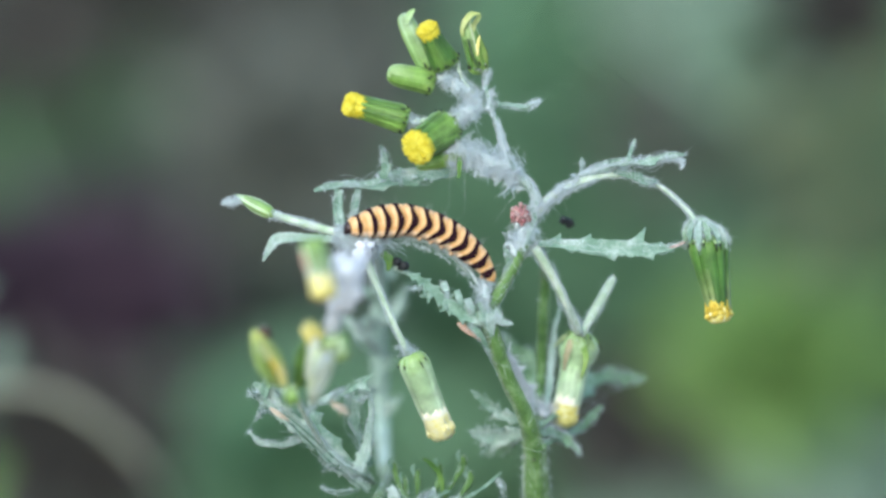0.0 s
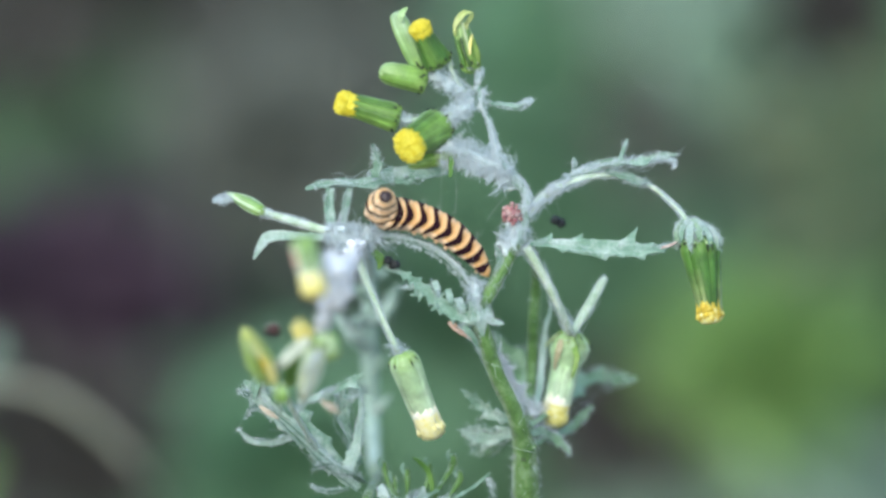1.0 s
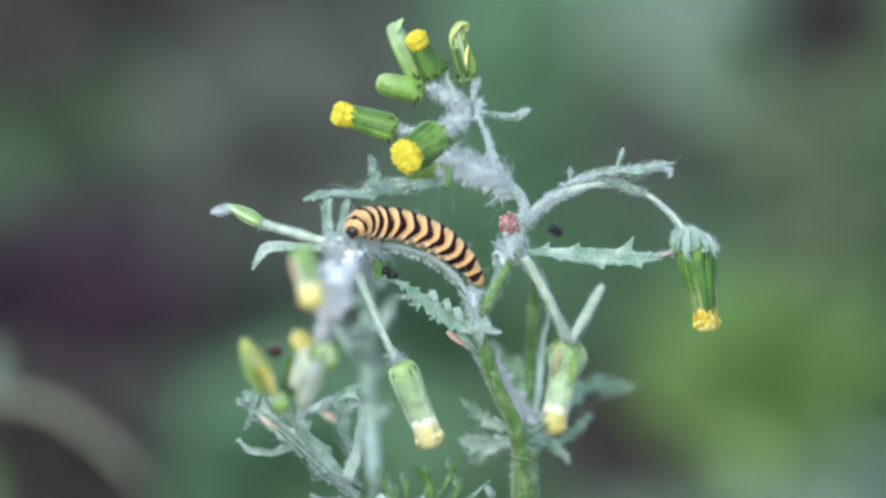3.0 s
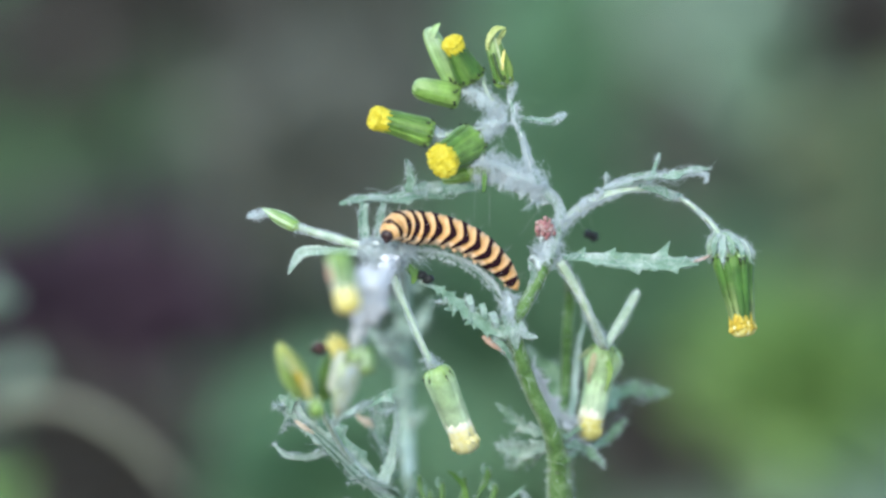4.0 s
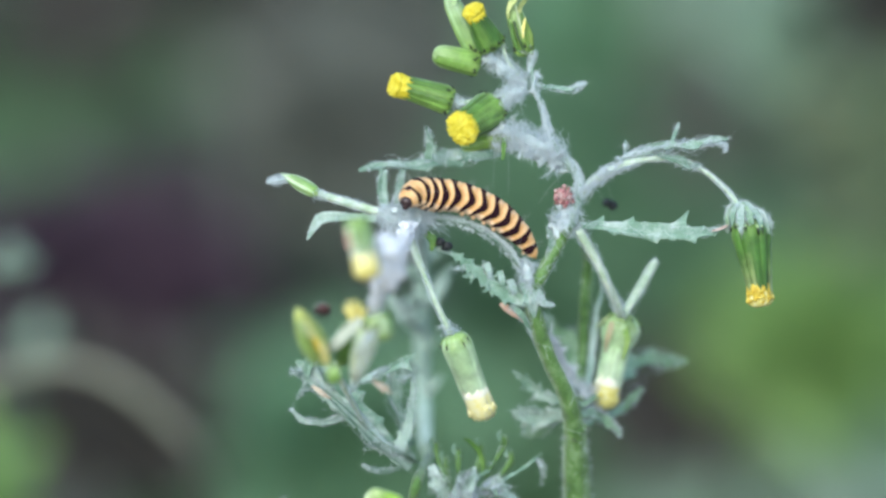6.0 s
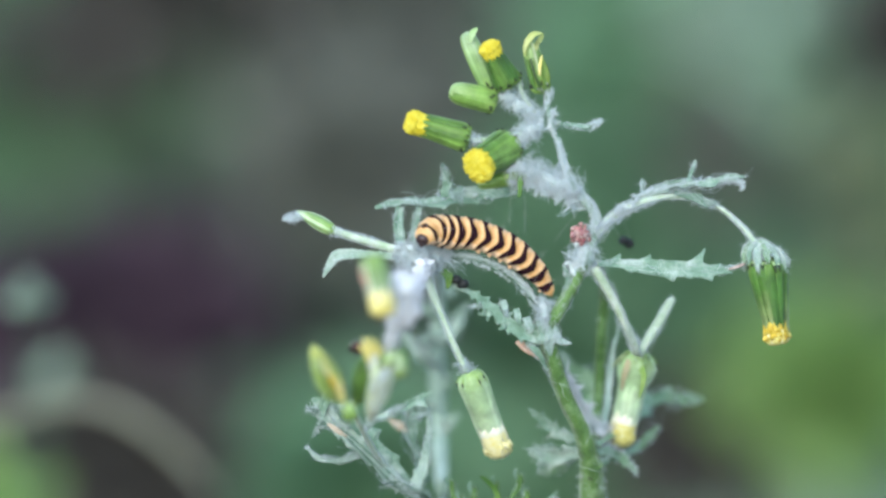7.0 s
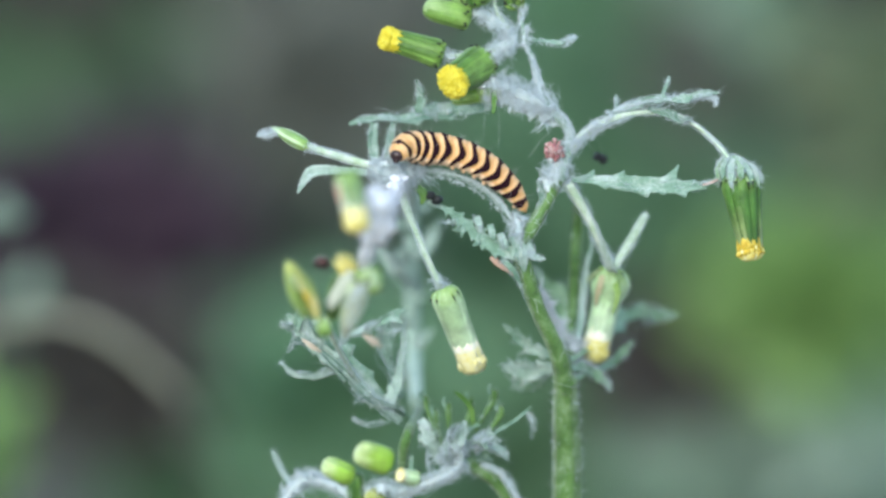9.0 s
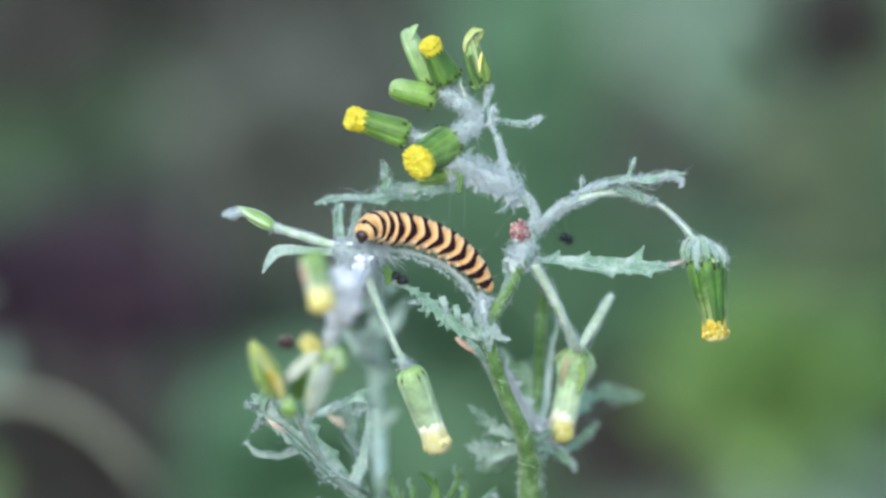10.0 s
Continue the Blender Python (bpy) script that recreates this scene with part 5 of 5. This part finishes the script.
    leaf_part(plant, [(792, 1008, 0, 5), (798, 984, -20, 14), (810, 958, -26, 16), (822, 928, -26, 4)], LEAFPALE, lobes=2, depth=0.4, turn=-15, seed=721, fold=0.35, curl=0.3, label="whitish young leaf in a woolly tuft")
    leaf_part(plant, [(736, 1046, -4, 3), (728, 1020, -10, 4), (730, 990, -10, 2)], LEAF, turn=20, seed=722, fold=0.4)
    rg = random.Random(77)
    for i in range(18):
        a = radians(-130 + 170 * i / 17 + rg.uniform(-9, 9))
        ln = rg.uniform(26, 56)
        u0, v0 = 810 + rg.uniform(-26, 34), 984 + rg.uniform(-18, 22)
        w0 = rg.uniform(-40, 50)
        leaf_part(plant, [(u0, v0, 20, 3), (u0 + ln * 0.3 * math.cos(a), v0 + ln * 0.3 * math.sin(a), w0, 5), (u0 + ln * 0.65 * math.cos(a + 0.15), v0 + ln * 0.65 * math.sin(a + 0.15), w0, 8),
                          (u0 + ln * math.cos(a + 0.4), v0 + ln * math.sin(a + 0.4), w0 + rg.uniform(-15, 15), 2)], (LEAFPALE, LEAF, LEAF, LEAFDARK)[i % 4], lobes=3, depth=0.7, turn=rg.uniform(0, 50), seed=80 + i, fold=0.4, curl=0.5, down=1.6)
    # small green shoots above it
    for k, (u, v, h) in enumerate(((752, 884, 7), (792, 896, 8), (872, 872, 9), (884, 900, 8), (832, 886, 5), (770, 910, 6))):
        stem_part(plant, "bud_stalk", [(u + (800 - u) * 0.45, v + 74, 50, 4), (u + (800 - u) * 0.15, v + 38, 78, 4.4), (u + 1, v + 16, 86, h * 0.8), (u, v, 86, h * 0.55)], STEM, seed=90 + k, hairs=40)
        leaf_part(plant, [(u - 4, v + 10, 84, 3), (u - 9, v - 2, 82, 3.4), (u - 5, v - 10, 80, 1)], LEAF, "pale tip of a green shoot", "bract", seed=700 + k)
    leaf_part(plant, [(838, 940, 60, 4), (832, 905, 70, 5), (815, 884, 74, 4), (802, 876, 74, 1.5)], BRACTDEEP, "curled green bract", "bract", seed=710, turn=20)
    leaf_part(plant, [(850, 965, 30, 4), (884, 944, 46, 5), (914, 925, 60, 4.5), (940, 902, 60, 2)], LEAF, lobes=5, seed=95, turn=35, depth=0.6)
    wool_part(plant, [(930, 912, 56, 2), (940, 920, 56, 5), (942, 944, 56, 4), (940, 958, 56, 2)], 30, 7, 205, core=False, clumps=0.4)
    leaf_part(plant, [(845, 968, 30, 6), (875, 975, 30, 11), (892, 985, 30, 8), (898, 996, 30, 2)], LEAFPALE, lobes=3, seed=96, turn=25)
    # its stalks
    stem_part(plant, "branch", [(815, 1000, 34, 12), (862, 1020, 34, 15), (896, 1055, 36, 15), (950, 1160, 40, 15), (995, 1300, 38, 15)], STEM, hairs=300, seed=97)
    wool_part(plant, [(850, 1004, 20, 4), (888, 1022, 20, 5), (910, 1056, 20, 5), (930, 1095, 24, 4)], 160, 12, 206)
    stem_part(plant, "stalk", [(805, 1010, 32, 8), (760, 1030, 30, 7.2), (720, 1045, 26, 6.4), (660, 1070, 20, 7.2), (560, 1090, 10, 6.4)], STALK, hairs=260, seed=98)
    flower_head(plant, (694, 1006, -360), (628, 984, -370), 52, "bud", "lush", label="fat bright green bud with a pale tip", seed=99)
    flower_head(plant, (624, 1032, -360), (572, 1006, -370), 42, "bud", "lush", label="pale green bud", seed=100)
    flower_head(plant, (740, 1032, 4), (710, 1026, -14), 34, "cream", "pale", 24, 0.2, "small head with cream tip", 101)
    flower_head(plant, (634, 1090, 14), (628, 1024, 10), 36, "bud", "deep", label="dark green bud in wool", seed=102)
    flower_head(plant, (690, 1100, 10), (650, 1056, 0), 40, "bud", "dry", label="yellow-green bud in wool", seed=104)
    wool_part(plant, [(720, 1060, 20, 12), (680, 1052, 14, 16), (640, 1064, 14, 14), (560, 1034, 8, 11), (528, 1040, 4, 10), (500, 1075, 4, 9)], 520, 20, 21, 1.1)
    leaf_part(plant, [(520, 1050, 10, 4), (500, 1020, 200, 4), (482, 985, 240, 2)], LEAFPALE, seed=103, turn=30, name="bract")
    # pink bud at the node
    bm = bmesh.new()
    rg = random.Random(5)
    c = at(974, 449, -16)
    for i in range(46):
        y = 1 - 2 * (i + 0.5) / 46
        a = i * 2.39996
        r = math.sqrt(1 - y * y)
        d = way(r * math.cos(a), y, r * math.sin(a))
        far = rg.uniform(11, 19)
        blob(bm, c + d * (far * CELL), [rg.uniform(2.2, 4.6) * CELL] * 3, i, 0.5, 1)
        rings(bm, [c + d * (8 * CELL), c + d * ((far + rg.uniform(0, 5)) * CELL)], [2.6 * CELL, 0.8 * CELL], 5)
    blob(bm, c, [13 * CELL] * 3, 3, 0.3, 2)
    part("pink_bud", bm, PINK, plant, "knobbly pink and red withered bud")
    return plant


# ---- small things on the plant ----
def build_droppings():
    for u, v, w, r in ((758, 530, -18, 9), (769, 537, -18, 10), (1052, 457, 230, 9), (1062, 463, 234, 9)):
        bm = bmesh.new()
        blob(bm, at(u, v, w), [r * CELL, r * CELL, r * 0.9 * CELL], u, 0.5, 2, 0, 3.0)
        ob = part("dropping", bm, DROPPING)
        tagged(ob, "black insect dropping caught in plant wool", "dropping", "droppings on the plant")


def build_silk():
    for pts in (((849, 436), (850, 415), (851, 365)), ((876, 446), (877, 410), (875, 370)), ((930, 460), (952, 430), (975, 404)), ((1028, 424), (1040, 444), (1054, 458)), ((1046, 410), (1056, 436), (1064, 462))):
        bm = bmesh.new()
        line = smooth_line([(u, v, max(-2, min(228, (v - 420) * 6)) if u > 1000 else -2) for u, v in pts], 6)
        rings(bm, [at(*p) for p in line], [0.16 * CELL] * len(line), 4)
        ob = part("silk_thread", bm, SILK)
        tagged(ob, "fine pale silk thread strung across the plant", "silk thread", "silk threads")


# ---- caterpillar ----
BODY = [(922, 551, -8), (905, 525, -10), (882, 502, -12), (853, 478, -14), (814, 459, -16), (774, 449, -18)]
SEGMENTS, STEP, FRONT = 12, 24.0, 4
# head place (u, v) and the way it faces, time by time
HEADS = [(0.0, 674, 460, (-1, 0.15, -0.3)), (0.2, 700, 438, (-0.25, 0.05, -1)), (0.4, 726, 420, (0.0, -0.2, -1)), (0.5, 706, 431, (-0.1, -0.1, -1)), (0.6, 714, 438, (-0.15, 0.0, -1)), (0.8, 710, 441, (-0.1, 0.1, -1)),
         (0.9, 764, 412, (0.25, -0.35, -1)), (1.0, 744, 418, (0.1, -0.25, -1)), (1.2, 734, 431, (0, 0, -1)), (1.4, 724, 432, (-0.1, 0.05, -1)), (1.6, 728, 443, (-0.1, 0.15, -1)),
         (1.8, 711, 457, (-0.2, 0.4, -1)), (2.0, 708, 458, (-0.2, 0.5, -1)), (2.2, 706, 461, (-0.2, 0.5, -1)), (2.4, 733, 438, (-0.1, 0.1, -1)), (2.6, 718, 457, (-0.3, 0.4, -1)),
         (2.8, 720, 459, (-0.3, 0.4, -1)), (3.0, 700, 460, (-0.3, 0.55, -0.75)), (3.2, 698, 459, (-0.35, 0.6, -0.7))]


def bezier(a, b, c, d, n=60):
    return [a * (1 - t) ** 3 + 3 * b * t * (1 - t) ** 2 + 3 * c * t * t * (1 - t) + d * t ** 3 for t in (i / n for i in range(n + 1))]


def spine(head):
    """Points one segment apart from the tail to the head, on the grid."""
    line = smooth_line(BODY, 12)
    joint, along = line[-1], np.array([-1.0, 0.02, -0.08])
    length = STEP * (FRONT + 0.35)
    face = np.array(head[3]) / np.linalg.norm(head[3])
    lo, hi = -40.0, 160.0
    for _ in range(40):
        mid = (lo + hi) / 2
        tip = np.array([head[1], head[2], -20 - mid])
        front = bezier(joint, joint + along * 52, tip - face * 42, tip)
        if sum(np.linalg.norm(q - p) for p, q in zip(front, front[1:])) < length:
            lo = mid
        else:
            hi = mid
    line = line + front[1:]
    run = np.cumsum([0] + [np.linalg.norm(q - p) for p, q in zip(line, line[1:])])
    xs = np.linspace(0, run[-1], SEGMENTS * 2 + 1)
    a = np.array(line)
    return np.stack([np.interp(xs, run, a[:, k]) for k in range(3)], 1), run[-1]


def segment_poses(head):
    pts, total = spine(head)
    out = []
    for i in range(SEGMENTS):
        a, m, b = (at(*pts[2 * i]), at(*pts[2 * i + 1]), at(*pts[2 * i + 2]))
        z = (b - a).normalized()
        top = UP - AWAY * 0.25
        # once the front faces the lens its back is still the upper side
        x = (top - z * top.dot(z)).normalized()
        y = z.cross(x)
        out.append(Matrix(((x.x, y.x, z.x, m.x), (x.y, y.y, z.y, m.y), (x.z, y.z, z.z, m.z), (0, 0, 0, 1))))
    out.append(out[-1] @ Matrix.Translation((0, 0, STEP * 0.62 * CELL)))
    return out


GIRTH = [0.48, 0.72, 0.87, 0.94, 0.97, 0.99, 1.02, 1.07, 1.13, 1.1, 0.96, 0.7]
# half width of the dark band on each segment
BANDS = [0.6, 0.58, 0.56, 0.56, 0.56, 0.56, 0.56, 0.54, 0.5, 0.46, 0.42, 0.38]
# how far each segment bows to the tail on the flank
BOWS = [0.15, 0.35, 0.55, 0.75, 0.9, 1.0, 1.0, 0.85, 0.6, 0.35, 0.15, 0.0]


def build_caterpillar():
    rest = segment_poses(HEADS[-1])
    foot = rest[6].translation - UP * (28 * CELL)
    thing = new("caterpillar")
    thing.matrix_basis = Matrix.Translation(foot)
    tagged(thing, "plump caterpillar with orange and black bands on a leaf", "caterpillar")
    shift = Matrix.Translation(-foot)
    rg = random.Random(9)
    segs = []
    half = STEP * 0.5
    around = 48
    for i in range(SEGMENTS):
        bm = bmesh.new()
        r0 = 28.5 * GIRTH[i]
        r1 = 28.5 * GIRTH[max(0, i - 1)]
        r2 = 28.5 * GIRTH[min(SEGMENTS - 1, i + 1)]
        # each segment is a short barrel whose domed ends tuck into its neighbours
        barrel = [(-1.6, 0.5), (-1.35, 0.82), (-1.15, 0.92), (-0.98, 0.96), (-1, 1.0), (0, 1.005), (1, 1.0), (0.98, 0.96), (1.15, 0.92), (1.35, 0.82), (1.6, 0.5)]
        rows_ = []
        for j, (s, bulge) in enumerate(barrel):
            row = []
            for k in range(around):
                a = 2 * math.pi * k / around
                back = math.cos(a)                      # 1 on the back, -1 below
                z = s
                if j in (4, 5, 6):
                    # broad on the flank, narrow above and below, and running together along the back
                    width = BANDS[i] * (0.45 + 0.58 * math.exp(-((back - 0.2) / 0.6) ** 2))
                    if i > 1:
                        width += 0.3 * max(0.0, (back - 0.95) / 0.05)
                    if i < 3:
                        width += 0.22 * max(0.0, min(1.0, -back * 1.6))
                    elif i < 8:
                        width *= 1 if back > -0.35 else max(0.2, 1 + (back + 0.35) * 1.5)
                    rag = 0.07 * noise.noise(Vector((math.cos(a) * 2.6, math.sin(a) * 2.6, i * 3.1 + j * 7)))
                    z = max(-0.92, min(0.92, 0.05 + s * width + rag))
                taper_ = r0 + (r2 - r0) * max(0, z) * 0.5 + (r1 - r0) * max(0, -z) * 0.5
                fold = 1 + 0.02 * noise.noise(Vector((math.cos(a) * 3, math.sin(a) * 3, i * 5 + z * 2)))
                fold += 0.05 * math.exp(-((back + 0.38) / 0.2) ** 2) * max(0, 1 - z * z)
                flat = 0.9 if back < -0.7 else 1.0
                r = taper_ * bulge * fold * flat
                if i == 0 and z < 0:
                    r *= math.sqrt(max(0.05, 1 - (z / 1.58) ** 2))
                if i == SEGMENTS - 1 and z > 0:
                    r *= math.sqrt(max(0.2, 1 - (z / 1.7) ** 2))
                # the whole segment bows to the tail on the flank and hooks forwards below it
                z += 1.5 * BOWS[i] * (0.45 - math.exp(-((back - 0.3) / 0.66) ** 2))
                row.append(bm.verts.new((math.cos(a) * r * CELL, math.sin(a) * r * CELL, z * half * CELL)))
            rows_.append(row)
        for j, (p, q) in enumerate(zip(rows_, rows_[1:])):
            for k in range(around):
                f = bm.faces.new((p[k], p[(k + 1) % around], q[(k + 1) % around], q[k]))
                f.material_index = 1 if j in (4, 5) else 2 if math.cos(2 * math.pi * (k + 0.5) / around) < -0.3 else 0
        bm.faces.new(rows_[0][::-1])
        bm.faces.new(rows_[-1])
        seg = part("body_segment", bm, [ORANGE, BLACK, FLANK], None, "tail end" if i == 0 else "")
        seg.parent = thing
        seg.matrix_basis = shift @ rest[i]
        # sparse hairs
        bm = bmesh.new()
        for _ in range(6):
            a = rg.uniform(-1.9, 1.9)
            z = rg.uniform(-0.5, 0.5) * half
            d = Vector((math.cos(a), math.sin(a), rg.uniform(-0.4, 0.4)))
            p = Vector((math.cos(a) * r0 * 0.95, math.sin(a) * r0 * 0.95, z))
            ln = rg.uniform(8, 20)
            rings(bm, [p * CELL, (p + d * ln * 0.5) * CELL, (p + d * ln + Vector((0, 0, rg.uniform(-3, 3)))) * CELL], [0.2 * CELL, 0.17 * CELL, 0.1 * CELL], 3, 0, 0, False)
        h = part("hairs", bm, HAIR, None)
        h.parent = seg
        h["kind"] = "stuff"
        # legs: fleshy ones in the middle and at the tail, small dark ones in front
        if i in (0, 3, 4, 5, 6, 9, 10, 11):
            small = i > 8
            for sgn in (-1, 1):
                bm = bmesh.new()
                ln, w = (2, 1.6) if small else (0.5, 5.0)
                p = [Vector((-r0 * 0.66, sgn * r0 * 0.4, 0)), Vector((-r0 * 0.8, sgn * r0 * 0.38, 1)), Vector((-r0 * 0.84 - ln * 0.7, sgn * r0 * 0.36, 1)), Vector((-r0 * 0.84 - ln, sgn * r0 * 0.34, 2))]
                rings(bm, [q * CELL for q in p], [w * CELL, w * CELL, w * 0.85 * CELL, w * 0.55 * CELL], 10, 0.1)
                leg = part("leg" if small else "proleg", bm, HEADM if small else FLANK, None)
                leg.parent = seg
        segs.append(seg)
    # head
    bm = bmesh.new()
    blob(bm, Vector((0, 0, 1)) * CELL, [11.5 * CELL, 12 * CELL, 9 * CELL], 1, 0.05, 3)
    blob(bm, Vector((-7, 0, 7)) * CELL, [5 * CELL, 6 * CELL, 4 * CELL], 3, 0.1, 2)
    head = part("head", bm, HEADM, None, "glossy black head")
    head.parent = thing
    head.matrix_basis = shift @ rest[-1]
    segs.append(head)
    return thing, segs, shift


# ---- a small brown insect and the head that it shakes ----
CRAWL = [(0.0, 522, 652), (0.3, 524, 668), (0.6, 525, 641), (1.0, 556, 650), (1.3, 581, 653), (1.6, 570, 658), (2.0, 564, 650), (2.5, 526, 650), (3.0, 560, 668), (4.3, 580, 655), (4.5, 583, 658),
         (5.1, 559, 651), (5.5, 539, 649), (7.0, 584, 649), (7.5, 573, 650), (8.0, 550, 653), (8.5, 570, 654), (9.0, 566, 648), (10.0, 565, 647)]


def build_insect():
    thing = new("brown_beetle")
    tagged(thing, "tiny round dark brown beetle crawling over flower heads", "beetle")
    bm = bmesh.new()
    blob(bm, Vector((0, 0, 0)), [13 * CELL, 13 * CELL, 11 * CELL], 4, 0.05, 2)
    part("wing_case", bm, BROWN, thing)
    bm = bmesh.new()
    blob(bm, Vector((-11 * CELL, 0, -3 * CELL)), [6 * CELL, 6 * CELL, 5 * CELL], 5, 0.05, 2)
    part("head", bm, HEADM, thing)
    for sgn in (-1, 1):
        for x in (-7, 0, 7):
            bm = bmesh.new()
            rings(bm, [Vector((x, sgn * 8, -5)) * CELL, Vector((x * 1.2, sgn * 15, -6)) * CELL, Vector((x * 1.4, sgn * 18, -13)) * CELL], [1.3 * CELL, 1.1 * CELL, 0.7 * CELL], 5)
            part("leg", bm, HEADM, thing)
    return thing


HINGE = (612, 672, -490)


def build_loose_bract(plant):
    """A limp whitish bract under a withered yellow tuft; the beetle shakes it about its upper end."""
    bm = bmesh.new()
    for k, (u, v) in enumerate(((586, 646), (594, 634), (606, 632), (618, 638), (628, 650))):
        blade(bm, [(610, 690, -470, 4), ((610 + u) / 2, (690 + v) / 2 - 4, -476 + 3 * k, 7), (u, v, -474, 2)], turn=-30 + 15 * k, fold=0.3, seed=316 + k, lobes=2, depth=0.3)
    part("floret_tuft", bm, FADED, plant, "withered pale yellow florets")
    bm = bmesh.new()
    blade(bm, [(614, 664, -492, 6), (613, 684, -496, 12), (611, 708, -496, 13), (612, 728, -492, 11), (614, 742, -488, 4)], turn=-10, fold=0.3, seed=315, curl=0.3, lobes=2, depth=0.2)
    ob = part("loose_bract", bm, LIMP, plant, "limp whitish bract")
    foot = at(*HINGE)
    ob.data.transform(Matrix.Translation(-foot))
    home = Matrix.Translation(foot - plant.matrix_basis.translation)
    ob.matrix_parent_inverse = Matrix()
    ob.matrix_basis = home
    return ob, home


build_ground()
build_backdrop_weeds()
build_arched_stalk()
groundsel = build_groundsel()
loose_bract, loose_home = build_loose_bract(groundsel)
build_droppings()
build_silk()
caterpillar, caterpillar_parts, caterpillar_shift = build_caterpillar()
beetle = build_insect()


def motions():
    poses = [(h[0], segment_poses(h)) for h in HEADS]
    poses.append((10.0, poses[-1][1]))
    home = caterpillar.matrix_basis.copy()
    slip = [(0.0, 2, 9), (0.3, 6, 2), (1.0, 8, 1), (1.6, 6, 0), (2.2, 2, 0), (2.8, 0, 0), (10.0, 0, 0)]
    walk(caterpillar, [(t, Matrix.Translation((ACROSS * u - UP * v) * CELL) @ home) for t, u, v in slip])
    for i, seg in enumerate(caterpillar_parts):
        if i < SEGMENTS - FRONT - 2:
            continue
        walk(seg, [(t, caterpillar_shift @ m[i]) for t, m in poses])
    walk(beetle, [(t, Matrix.Translation(at(u, v, -440)) @ pose(0, 0, 0, 0, 10, (u - 550) * 0.6)) for t, u, v in CRAWL])
    sway = [(0.0, 5), (0.3, -15), (0.6, 0), (0.9, 45), (1.2, 45), (1.6, 27), (2.0, -10), (2.5, 56), (3.0, 15), (4.3, 10), (4.5, 17), (4.7, 35), (5.1, 65), (5.5, 65), (6.3, 20), (7.0, -10), (7.5, 20), (8.0, 68), (8.5, 45), (9.0, 28), (9.5, 25), (10.0, 45)]
    walk(loose_bract, [(t, loose_home @ Matrix.Rotation(radians(a), 4, AWAY)) for t, a in sway])


motions()
